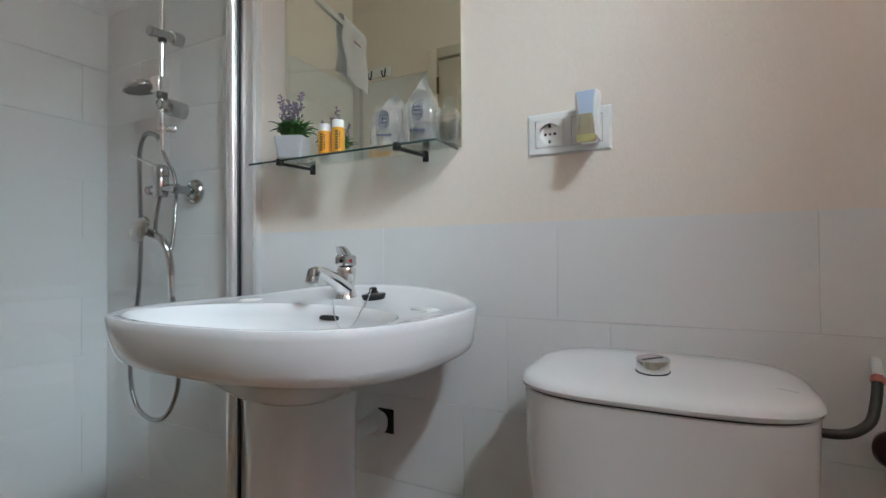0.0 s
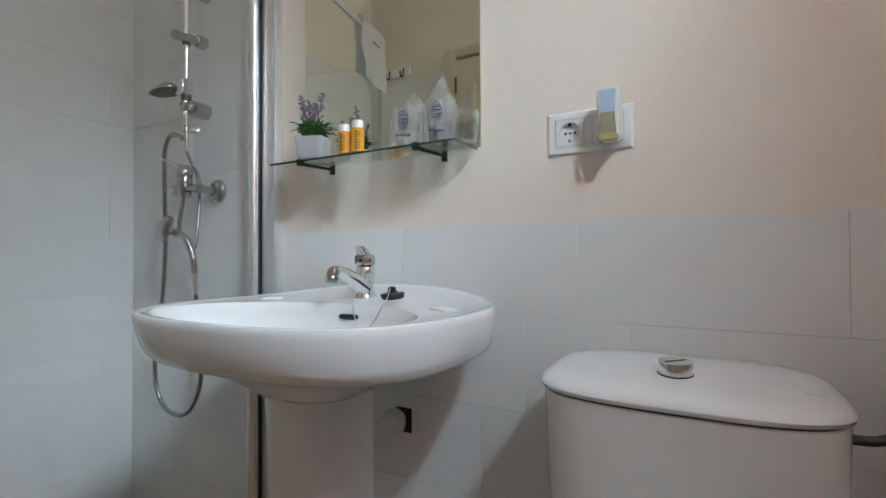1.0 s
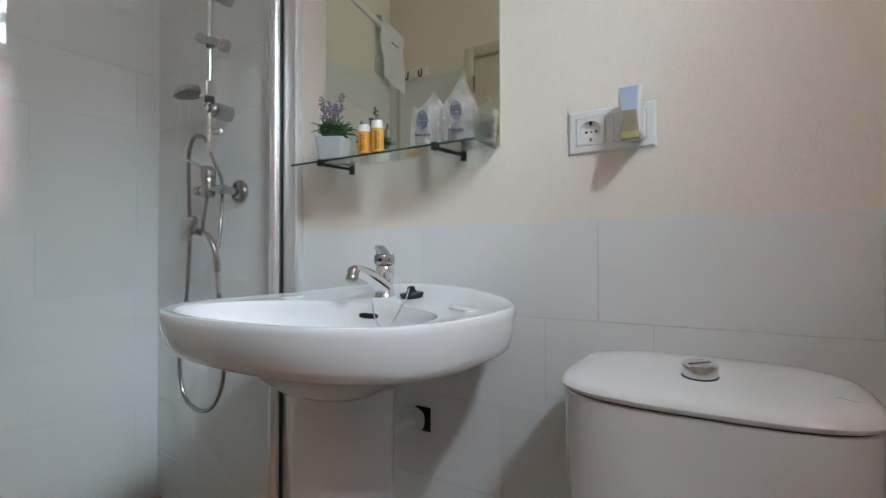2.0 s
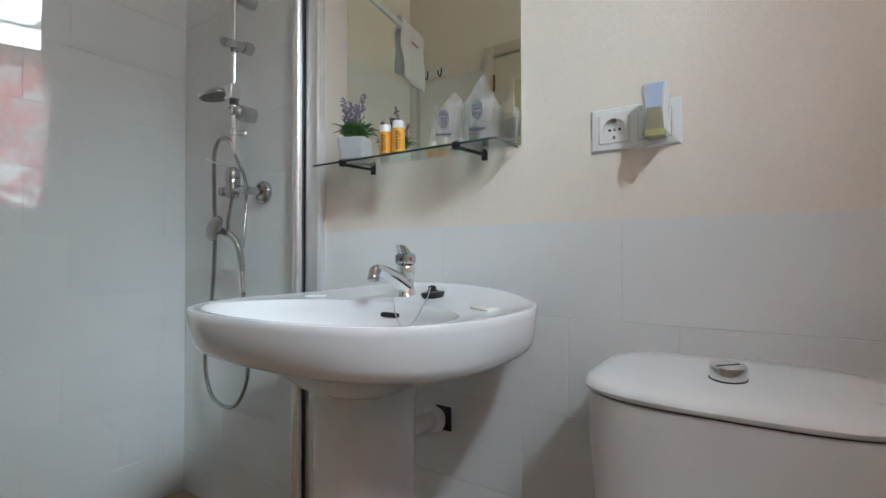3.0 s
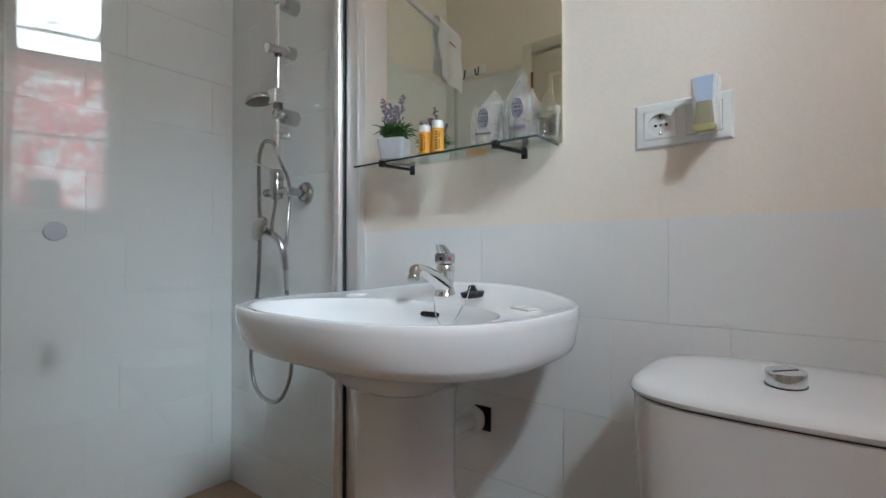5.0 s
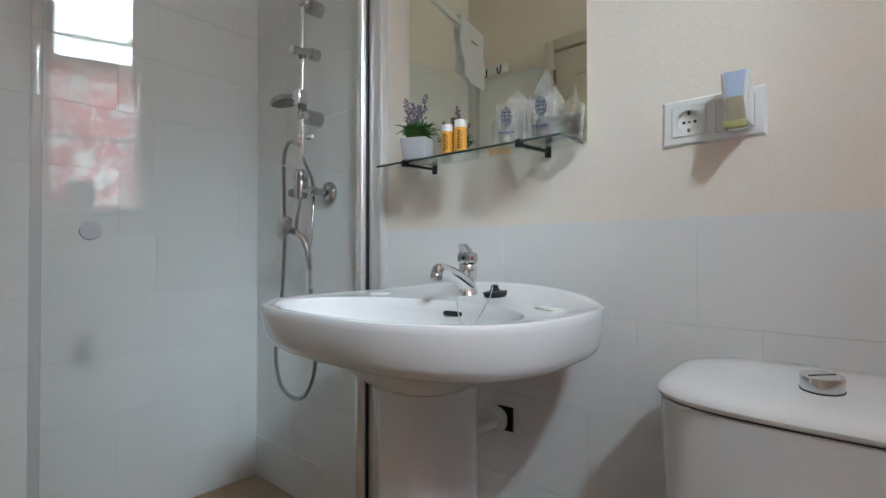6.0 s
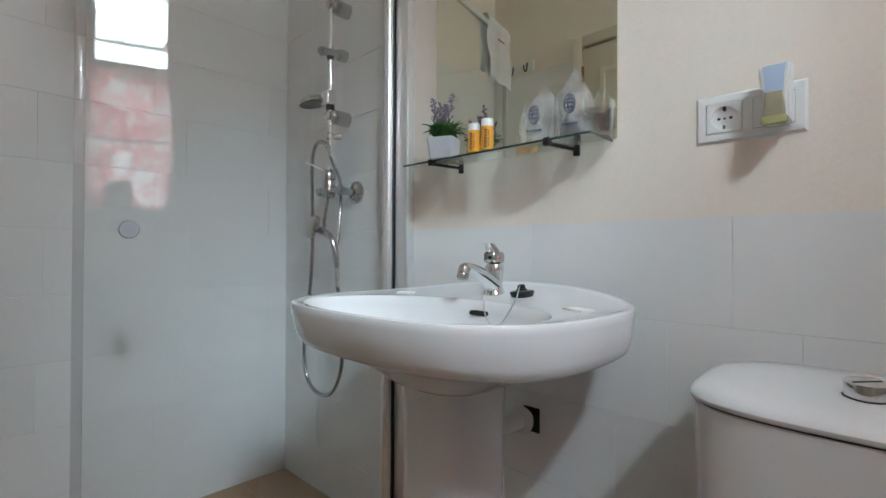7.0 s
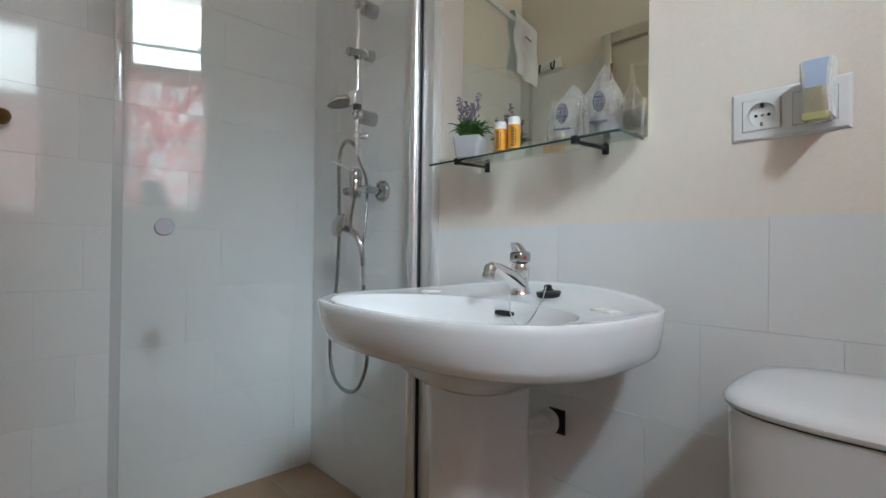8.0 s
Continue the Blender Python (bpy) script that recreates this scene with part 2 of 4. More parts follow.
def washbasin():
    t = thing("pedestal_washbasin", "white ceramic pedestal washbasin with a chrome tap", "washbasin", at=pose(BX, 0, 0))
    R = lambda a, bf, bb, z, n=2.7, nb=2.8, cy=BY: super_ring(0.004, cy, a + 0.004, bf, bb, z, n, nb)
    bowl = -0.362
    rings = [
        super_ring(0, bowl, 0.03, 0.03, 0.03, BZ - 0.099, 2, 2),
        super_ring(0, bowl, 0.11, 0.09, 0.08, BZ - 0.096, 2, 2),
        super_ring(0, bowl, 0.19, 0.12, 0.12, BZ - 0.080, 2.1, 2.0),
        super_ring(0, bowl, 0.235, 0.140, 0.143, BZ - 0.050, 2.2, 2.0),
        super_ring(0, bowl, 0.255, 0.150, 0.152, BZ - 0.025, 2.4, 1.9),
        super_ring(0, bowl, 0.262, 0.153, 0.157, BZ - 0.012, 2.4, 1.9),
        super_ring(0, bowl, 0.269, 0.157, 0.164, BZ - 0.0045, 2.4, 1.9),
        R(0.297, 0.258, 0.235, BZ - 0.0022),
        R(0.308, 0.267, 0.246, BZ - 0.001),
        R(0.3165, 0.2745, 0.253, BZ),
        R(0.3195, 0.277, 0.2555, BZ - 0.0012),
        R(0.3212, 0.2785, 0.257, BZ - 0.0045),
        R(0.321, 0.2782, 0.258, BZ - 0.014),
        R(0.318, 0.274, 0.259, BZ - 0.038),
        R(0.314, 0.267, 0.2585, BZ - 0.061),
        R(0.310, 0.260, 0.258, BZ - 0.074),
        R(0.302, 0.248, 0.257, BZ - 0.0815),
        R(0.287, 0.228, 0.254, BZ - 0.0855),
        super_ring(0, -0.265, 0.264, 0.206, 0.25, BZ - 0.090, 2.5, 2.6),
        super_ring(0, -0.26, 0.215, 0.176, 0.22, BZ - 0.108, 2.5, 2.8),
        super_ring(0, -0.255, 0.165, 0.150, 0.18, BZ - 0.130, 2.6, 3),
        super_ring(0, -0.25, 0.122, 0.128, 0.13, BZ - 0.150, 2.8, 3.4),
        super_ring(0, -0.25, 0.108, 0.118, 0.12, BZ - 0.158, 2.8, 3.4),
    ]
    bm = loft(rings)
    # the deck sweeps up to the wall
    for v in bm.verts:
        k = min(1, max(0, (v.co.y + 0.17) / 0.17)) * min(1, max(0, (v.co.z - BZ + 0.045) / 0.035))
        v.co.z += 0.029 * k * k * (1 - 0.5 * (v.co.x / 0.32) ** 2)
    part("bowl", bm, CERAMIC, t)
    prof = [(0.0, 0.118, 0.125), (0.03, 0.108, 0.118), (0.12, 0.097, 0.11), (0.45, 0.090, 0.105), (0.58, 0.091, 0.107), (0.634, 0.096, 0.11), (0.6385, 0.092, 0.106)]
    part("pedestal", loft([super_ring(-0.004, -0.25, a - 0.016, b, b * 0.9, z, 3.2, 4, 64) for z, a, b in prof]), CERAMIC, t)
    return t


basin = washbasin()


# ---- toilet ----
TX = 0.391


def toilet():
    t = thing("toilet", "white ceramic close-coupled toilet with its lid closed", "toilet", at=pose(TX, 0, 0))
    R = lambda a, bf, bb, z, n=3.2, nb=3.2: super_ring(0, -0.135, a + 0.004, bf, bb, z, n, nb, 96)
    part("cistern", loft([R(0.172, 0.100, 0.115, 0.40), R(0.185, 0.112, 0.12, 0.42), R(0.192, 0.122, 0.12, 0.55), R(0.195, 0.126, 0.12, 0.6775), R(0.193, 0.124, 0.118, 0.679)]), CERAMIC, t)
    part("seam", loft([R(0.1915, 0.1225, 0.117, 0.679), R(0.1915, 0.1225, 0.117, 0.682)]), BLACK, t)
    dome = ((0.0, 0.690), (0.002, 0.697), (0.007, 0.7035), (0.015, 0.7085), (0.027, 0.7125), (0.045, 0.7148), (0.075, 0.7162), (0.110, 0.7166))
    lid = loft([R(0.195, 0.126, 0.121, 0.682), R(0.199, 0.130, 0.124, 0.685)] + [R(0.2005 - i, 0.1315 - i, 0.125 - i, z) for i, z in dome])
    for v in lid.verts:
        v.co.z += max(0, v.co.z - 0.69) / 0.025 * (v.co.y + 0.135) * 0.08
    part("cistern_lid", lid, CERAMIC, t)
    part("bowl", loft([super_ring(0, -0.30, 0.11, 0.16, 0.20, 0.0, 2.6, 3.5, 64), super_ring(0, -0.30, 0.10, 0.15, 0.2, 0.1, 2.6, 3.5, 64), super_ring(0, -0.34, 0.13, 0.24, 0.28, 0.28, 2.3, 3.5, 64), super_ring(0, -0.36, 0.18, 0.29, 0.32, 0.38, 2.2, 3.5, 64), super_ring(0, -0.36, 0.18, 0.29, 0.32, 0.40, 2.2, 3.5, 64)]), CERAMIC, t)
    part("seat_lid", loft([super_ring(0, -0.45, 0.185, 0.205, 0.18, 0.402, 2.2, 3, 64), super_ring(0, -0.45, 0.188, 0.208, 0.18, 0.42, 2.2, 3, 64), super_ring(0, -0.45, 0.17, 0.19, 0.165, 0.432, 2.2, 3, 64)]), PLASTIC, t)
    b = part("flush_button", lathe([(0.0225, 0), (0.0235, 0.001), (0.024, 0.0215), (0.0232, 0.025), (0.021, 0.026), (0.020, 0.025), (0.004, 0.0252)], 40), CHROME_BRIGHT, t, at=pose(-0.003, -0.165, 0.7142, 4, 0, 0) @ Matrix.Diagonal((1, 1, 0.76, 1)))
    part("button_gasket", lathe([(0.0, -0.003), (0.0246, -0.003), (0.0246, 0.0012), (0.0, 0.0012)], 40), BLACK, b)
    part("slot", box(-0.0012, 0.0012, -0.0175, 0.0175, 0.0245, 0.0260), BLACK, b, at=pose(0, 0, 0, 0, 0, -50))
    part("print_bar", box(-0.012, 0.012, -0.0009, 0.0009, 0.0, 0.0014), mat("grey_print", (0.35, 0.35, 0.35), 0.5), t, at=pose(0.160, -0.186, 0.7086, 9, 6.0, -8))
    return t


toilet()

# ---- shower screen ----
PANE = pane_material("shower_glass", (0.972, 0.982, 0.98))
SEAL = pane_material("clear_plastic_seal", (0.90, 0.905, 0.91))
SWING = 10.5
HINGE = pose(-0.712, -0.035, 0, 0, 0, -SWING)


def shower_screen():
    t = thing("shower_screen", "clear glass shower door standing slightly ajar with chrome profiles", "shower door", at=HINGE)
    inv = HINGE.inverted()
    b = box(-0.684, -0.624, -0.024, -0.0008, 0.02, 1.875, 0.002)
    box(-0.638, -0.626, -0.029, -0.022, 0.02, 1.875, 0.003, 2, b)
    part("wall_channel", b, ALU, t, at=inv)
    part("gasket", box(-0.690, -0.6845, -0.029, -0.004, 0.02, 1.875), BLACK, t, at=inv)
    st = lathe([(0.0, 0.02), (0.016, 0.02), (0.017, 0.021), (0.017, 1.874), (0.016, 1.875), (0.0, 1.875)], 40)
    part("hinge_stile", st, mat("bright_chrome_profile", (0.86, 0.86, 0.87), 0.27, 0.8, grain=0.03), t, "round polished chrome hinge stile", at=pose(0.006, 0.003, 0))
    p = part("glass_pane", box(-0.003, 0.003, -0.74, -0.018, 0.03, 1.855), PANE, t, smooth=False)
    p.visible_shadow = False
    e = part("edge_seal", box(-0.006, 0.006, -0.758, -0.738, 0.03, 1.855, 0.003), SEAL, t, "translucent plastic edge seal")
    part("top_rail", box(-0.008, 0.008, -0.758, -0.0, 1.85, 1.875, 0.003), ALU, t)
    k = part("knob", lathe([(0.010, 0.003), (0.010, 0.014), (0.0185, 0.018), (0.0195, 0.021), (0.0195, 0.026), (0.018, 0.0285), (0.0, 0.0287)], 36, m=pose(0, 0, 0, 0, 90, 0)), mat("satin_knob", (0.36, 0.36, 0.39), 0.45, 0.4), t, "round satin metal knob", at=pose(0, -0.658, 0.940))
    part("back_knob", lathe([(0.010, 0.003), (0.010, 0.014), (0.0185, 0.018), (0.0195, 0.026), (0.0, 0.0287)], 36, m=pose(0, 0, 0, 0, -90, 0)), mat("satin_knob_inner", (0.36, 0.36, 0.39), 0.45, 0.4), t, at=pose(0, -0.658, 0.940))
    return t


shower_screen()

# ---- towel over the shower door ----
TOWEL = mat("white_terry", (0.90, 0.90, 0.90), 0.95, grain=0.06, scale=350, bump=0.8, bscale=700)


def towel():
    bm = bmesh.new()
    nx, path = 26, []
    for s in range(15):
        path.append((0.020 + 0.006 * math.sin(s * 0.5), 1.640 + s * 0.0160))
    for k in range(1, 8):
        a = math.pi * k / 8
        path.append((0.020 * math.cos(a), 1.880 + 0.014 * math.sin(a)))
    for s in range(13):
        path.append((-0.020 - 0.005 * math.sin(s * 0.6), 1.865 - s * 0.017))
    grid = []
    for j, (x, z) in enumerate(path):
        row = []
        for i in range(nx):
            u = i / (nx - 1)
            y = -0.752 + 0.20 * u
            w = 0.006 * math.sin(u * 9 + j * 0.12) + 0.004 * noise.noise(Vector((u * 5, j * 0.2, 2)))
            drop = -0.016 * (1 - u) if j < 8 else 0
            row.append(bm.verts.new((x + (w if x > 0 else -w) * min(1, abs(z - 1.885) * 12), y + 0.06 * (z - 1.885), z + drop * (8 - j) / 8)))
        grid.append(row)
    for p, q in zip(grid, grid[1:]):
        for i in range(nx - 1):
            bm.faces.new((p[i], p[i + 1], q[i + 1], q[i]))
    bmesh.ops.solidify(bm, geom=bm.faces[:], thickness=0.006)
    ob = part("hand_towel", bm, TOWEL, at=HINGE)
    part("print_bar", box(0.030, 0.0325, -0.68, -0.62, 1.800, 1.806, 0.0004, 1), mat("faded_red_print", (0.45, 0.16, 0.18), 0.8), ob)
    return tagged(ob, "folded white hand towel draped over the shower door", "towel")


towel()


# ---- shower column ----
def shower_column():
    t = thing("shower_column", "chrome shower riser with mixer, hose and hand showers", "shower", at=pose(-0.972, -0.07, 0))
    part("riser_rail", lathe([(0.0, 1.29), (0.0085, 1.29), (0.0085, 2.2), (0.0, 2.2)], 20), CHROME_BRIGHT, t)
    for z in (1.737, 1.356):
        part("wall_bracket", lathe([(0.0, -0.016), (0.010, -0.0155), (0.0145, -0.012), (0.016, -0.004), (0.021, 0.0), (0.0255, 0.010), (0.0255, 0.0695), (0.0, 0.0695)], 28, m=pose(0, 0, 0, -90, 0, 0)), CHROME, t, at=pose(0, 0, z))
    sl = lathe([(0.0, -0.050), (0.012, -0.049), (0.0145, -0.044), (0.0145, -0.034), (0.011, -0.030), (0.0135, -0.022), (0.0145, -0.008), (0.0145, 0.03), (0.019, 0.034), (0.021, 0.05), (0.021, 0.0695), (0.0, 0.0695)], 28, m=pose(0, 0, 0, -80, 0, 12))
    lathe([(0.0, 0.0), (0.008, 0.0), (0.0095, 0.004), (0.0095, 0.022), (0.007, 0.026), (0.0, 0.026)], 20, sl, pose(-0.006, -0.014, 0.004, 0, -100, 15))
    s = part("slider", sl, CHROME, t, at=pose(0, 0, 1.572))
    part("collar", lathe([(0.0, -0.024), (0.0105, -0.024), (0.012, -0.021), (0.012, -0.012), (0.0, -0.012)], 20), BLACK, s)
    # overhead hand shower seen edge on in its holder
    hd = box(-0.021, 0.021, -0.026, 0.012, -0.022, 0.026, 0.006, 3)
    h = part("holder", hd, CHROME_BRIGHT, t, at=pose(0, 0, 1.413))
    part("grip_ring", lathe([(0.0, -0.038), (0.013, -0.038), (0.015, -0.034), (0.015, -0.022), (0.0, -0.022)], 24), BLACK, h)
    body = lathe([(0.0, 0.030), (0.020, 0.029), (0.040, 0.020), (0.052, 0.006), (0.054, -0.004), (0.052, -0.010)], 36, cap=False)
    lathe([(0.0, -0.009), (0.046, -0.010), (0.052, -0.010)], 36, body, cap=False)
    hs = part("shower_head", body, CHROME, t, "round chrome hand shower head", at=pose(-0.084, -0.016, 1.418, 7, -5, 0) @ Matrix.Diagonal((1.08, 0.9, 0.68, 1)))
    part("spray_face", lathe([(0.0, -0.013), (0.045, -0.0125), (0.047, -0.0095), (0.0, -0.0095)], 36), mat("grey_spray_plate", (0.09, 0.09, 0.09), 0.4, grain=0.2), hs)
    # lower end of the riser
    fit = lathe([(0.0, 1.218), (0.007, 1.218), (0.008, 1.232), (0.0105, 1.236), (0.0105, 1.25), (0.008, 1.253), (0.0085, 1.275), (0.012, 1.278), (0.012, 1.294), (0.0085, 1.298), (0.0, 1.298)], 24)
    lathe([(0.0, 0.0), (0.008, 0.0), (0.009, 0.012), (0.0115, 0.016), (0.0115, 0.032), (0.0, 0.034)], 20, fit, pose(0.0, 0.006, 1.284, -80, 0, -25))
    part("diverter", fit, CHROME_BRIGHT, t)
    # mixer
    mx = lathe([(0.0, 1.076), (0.017, 1.076), (0.020, 1.083), (0.0215, 1.10), (0.0215, 1.133), (0.0205, 1.136), (0.0225, 1.139), (0.023, 1.154), (0.020, 1.167), (0.013, 1.174), (0.0, 1.176)], 32, m=pose(-0.006, 0, 0))
    m = part("mixer_body", mx, CHROME, t)
    cross = lathe([(0.0, -0.062), (0.012, -0.062), (0.015, -0.058), (0.015, -0.044), (0.0105, -0.040), (0.0115, 0.0), (0.0115, 0.08), (0.0, 0.08)], 24, m=pose(-0.006, 0.0, 1.10, 0, 90, 0))
    part("cross_arm", cross, CHROME, m)
    part("lever", tube([(-0.012, -0.006, 1.165), (-0.045, -0.014, 1.182), (-0.105, -0.03, 1.208)], [0.0075, 0.005, 0.0025], 12), CHROME_BRIGHT, m)
    fl = lathe([(0.0, 0.0695), (0.038, 0.0695), (0.039, 0.066), (0.036, 0.056), (0.024, 0.047), (0.0135, 0.046), (0.0125, 0.02), (0.0135, -0.006), (0.011, -0.012), (0.0, -0.013)], 36, m=pose(0.062, 0, 1.096, -90, 0, 0))
    part("wall_flange", fl, CHROME, m)
    # hoses
    loop = spline([(0, 0, 1.235), (-0.012, -0.012, 1.262), (-0.05, -0.02, 1.268), (-0.080, -0.02, 1.215), (-0.096, -0.01, 1.08), (-0.108, 0, 0.95), (-0.122, 0, 0.77), (-0.158, 0.0, 0.60), (-0.160, 0, 0.50), (-0.125, 0, 0.425), (-0.052, 0, 0.398), (0.02, 0, 0.42), (0.068, 0, 0.49), (0.078, 0, 0.56), (0.064, 0, 0.68), (0.050, 0, 0.79)], 14)
    part("hose", tube(loop, 0.0072, 10, ribs=0.08), HOSE, t, "ribbed chrome shower hose")
    part("hose_end", tube([(0.050, 0, 0.775), (0.049, 0, 0.80), (0.047, 0, 0.83), (0.045, 0, 0.845)], [0.0085, 0.0095, 0.0095, 0.0085], 14), CHROME_BRIGHT, t)
    # hand shower resting on the mixer
    grip = spline([(0.046, 0, 0.84), (0.040, -0.004, 0.90), (0.018, -0.012, 0.945), (-0.02, -0.02, 0.965), (-0.05, -0.024, 0.975)], 8)
    part("hand_shower_grip", tube(grip, [0.0095 + 0.004 * (i / (len(grip) - 1)) for i in range(len(grip))], 14), CHROME, t)
    head = lathe([(0.0, 0.020), (0.020, 0.018), (0.038, 0.007), (0.043, -0.003), (0.041, -0.009), (0.034, -0.007), (0.0, -0.006)], 36)
    part("hand_shower_head", head, CHROME, t, at=pose(-0.045, -0.040, 0.978, 72, 0, -12))
    part("inlet_hose", tube(spline([(-0.008, 0, 1.085), (-0.012, -0.004, 1.05), (-0.022, -0.006, 1.0), (-0.026, -0.004, 0.955)], 8), 0.0060, 10, ribs=0.08), HOSE, t)
    part("link_hose", tube(spline([(0.0, 0.0, 1.222), (0.004, 0.012, 1.19), (0.010, 0.030, 1.15), (0.016, 0.034, 1.09), (0.030, 0.02, 1.0), (0.034, 0.01, 0.93), (0.030, 0.0, 0.90)], 10), 0.0055, 10, ribs=0.08), HOSE, t)
    return t


shower_column()


# ---- tap, plug and chain ----
def tap():
    t = thing("basin_tap", "chrome single-lever mixer tap on the washbasin", "tap", at=pose(-0.226, -0.125, BZ - 0.0005))
    b = lathe([(0.0, 0.0), (0.0245, 0.0), (0.025, 0.003), (0.0235, 0.006), (0.021, 0.012), (0.0185, 0.026), (0.0185, 0.046), (0.0205, 0.056), (0.021, 0.066), (0.018, 0.071), (0.0, 0.073)], 36)
    part("body", b, CHROME_BRIGHT, t)
    sp = spline([(0, -0.004, 0.024), (0, -0.03, 0.040), (0, -0.065, 0.056), (0, -0.092, 0.065), (0, -0.106, 0.062)], 8)
    n = len(sp)
    part("spout", tube(sp, [0.0195 - 0.009 * min(1, 1.4 * i / n) for i in range(n)], 18), CHROME_BRIGHT, t)
    part("aerator", lathe([(0.0, -0.017), (0.0105, -0.017), (0.0125, -0.014), (0.0125, -0.006), (0.0115, -0.004), (0.0125, 0.0), (0.0115, 0.010), (0.006, 0.014), (0, 0.014)], 26), CHROME, t, at=pose(0, -0.104, 0.057, -18, 0, 0))
    lv = box(-0.0165, 0.0165, -0.022, 0.018, 0.072, 0.098, 0.007, 3)
    lever = part("lever", lv, CHROME, t)
    part("lever_tip", loft([super_ring(0, -0.002, 0.015, 0.016, 0.012, 0.094, 2.6, 2.6, 24), super_ring(0, -0.008, 0.013, 0.016, 0.008, 0.106, 2.6, 2.6, 24), super_ring(0, -0.018, 0.009, 0.012, 0.005, 0.116, 2.6, 2.6, 24)]), CHROME, lever)
    part("temperature_dot", lathe([(0.0, 0.0), (0.0042, 0.0), (0.0042, 0.0012), (0.0, 0.0014)], 16, m=pose(0.0166, -0.006, 0.085, 0, 90, 0)), mat("red_dot", (0.35, 0.02, 0.02), 0.4), lever)
    part("front_dot", lathe([(0.0, 0.0), (0.0042, 0.0), (0.0042, 0.0012), (0.0, 0.0014)], 16, m=pose(0.004, -0.0222, 0.085, 90, 0, 0)), BLACK, lever)
    return t


tap()


def plug():
    t = thing("basin_plug", "black rubber basin plug on a bead chain lying on the washbasin", "plug", at=pose(-0.150, -0.128, BZ - 0.001))
    part("stopper", lathe([(0.0, 0.0), (0.021, 0.0), (0.0225, 0.004), (0.0245, 0.010), (0.026, 0.013), (0.0245, 0.016), (0.012, 0.018), (0.008, 0.023), (0.0085, 0.027), (0.005, 0.030), (0.0, 0.030)], 32, m=pose(0, 0, 0, 3, -4, 0)), BLACK, t)
    return t


plug()


def chain():
    bm = bmesh.new()
    pts = spline([(-0.210, -0.186, 0.803), (-0.147, -0.261, 0.798), (-0.165, -0.235, 0.772), (-0.145, -0.245, 0.757), (-0.127, -0.245, 0.755), (-0.115, -0.235, 0.771), (-0.080, -0.263, 0.798), (-0.123, -0.189, 0.803), (-0.152, -0.135, 0.823)], 14)
    tube(pts, 0.0009, 6, bm)
    for p in pts[::2]:
        bmesh.ops.create_icosphere(bm, subdivisions=1, radius=0.0017, matrix=Matrix.Translation(p))
    ob = part("bead_chain", bm, mat("pale_chain_metal", (0.55, 0.56, 0.56), 0.35, 0.5))
    return tagged(ob, "thin metal bead chain hanging into the washbasin", "chain")


chain()

SOAP = mat("soap_wrapper", (0.80, 0.79, 0.75), 0.35, grain=0.03)


def soap(x, y, rz, w):
    ob = part("soap_packet", box(-w, w, -0.015, 0.015, 0.0, 0.0045, 0.0018, 3), SOAP, at=pose(x, y, BZ - 0.0045, 0, 0, rz))
    return tagged(ob, "small flat white wrapped soap on the washbasin deck", "soap", "wrapped soaps")


soap(0.022, -0.215, -25, 0.026)
soap(-0.435, -0.20, 30, 0.022)
over = part("overflow_slot", loft([super_ring(0, 0, 0.025, 0.0052, 0.0052, z, 4, 4, 32) for z in (0.0, 0.003)]), BLACK, basin, "dark overflow slot", at=pose(0.028, -0.2125, BZ - 0.029, 64, 0, 0))


# ---- waste pipe ----
def waste_pipe():
    t = thing("waste_pipe", "white plastic waste pipe with a wall rosette under the washbasin", "pipe", at=pose(-0.222, 0, 0.498))
    part("pipe", tube([(0, -0.17, 0.012), (0, -0.10, 0.006), (0, -0.001, 0)], 0.020, 24), PLASTIC, t)
    part("rosette", lathe([(0.0, 0.030), (0.022, 0.030), (0.026, 0.034), (0.031, 0.042), (0.031, 0.050), (0.0, 0.052)], 32, m=pose(0, -0.07, 0, -90, 0, 0)), PLASTIC, t)
    part("wall_hole", box(-0.008, 0.036, -0.0035, -0.0008, -0.030, 0.028, 0.001, 1), BLACK, t)
    return t


waste_pipe()


# ---- water supply beside the toilet ----
def supply():
    t = thing("supply_hose", "grey flexible water hose joining the cistern to the wall", "hose", at=pose(0.598, -0.10, 0.634))
    part("hose", tube(spline([(-0.03, 0, 0.0), (0.0, 0, 0), (0.035, 0.004, 0.002), (0.062, 0.018, 0.016), (0.074, 0.035, 0.040), (0.083, 0.058, 0.068)], 10), 0.0070, 14, ribs=0.05), mat("grey_braided_hose", (0.06, 0.057, 0.05), 0.4, 0.4, grain=0.3, scale=300), t)
    part("nut", tube([(0.082, 0.055, 0.066), (0.085, 0.062, 0.074)], 0.0085, 6), mat("red_nut", (0.55, 0.16, 0.12), 0.45), t)
    part("connector", tube([(0.085, 0.061, 0.073), (0.092, 0.096, 0.092)], 0.0065, 16), PLASTIC, t)
    return t


supply()


def valve():
    t = thing("stop_valve", "dark bronze stop valve wheel on the tiled wall", "valve", at=pose(0.703, -0.001, 0.602))
    dark = mat("dark_bronze", (0.05, 0.025, 0.022), 0.25, 0.7, grain=0.2)
    part("stem", lathe([(0.0, 0.0), (0.018, 0.0), (0.018, 0.006), (0.008, 0.01), (0.008, 0.03), (0.0, 0.03)], 24, m=pose(0, 0, 0, 90, 0, 0)), CHROME, t)
    part("wheel", lathe([(0.0, 0.024), (0.020, 0.024), (0.027, 0.028), (0.029, 0.036), (0.026, 0.044), (0.014, 0.048), (0.0, 0.049)], 32, m=pose(0, 0, 0, 90, 0, 0)), dark, t)
    return t


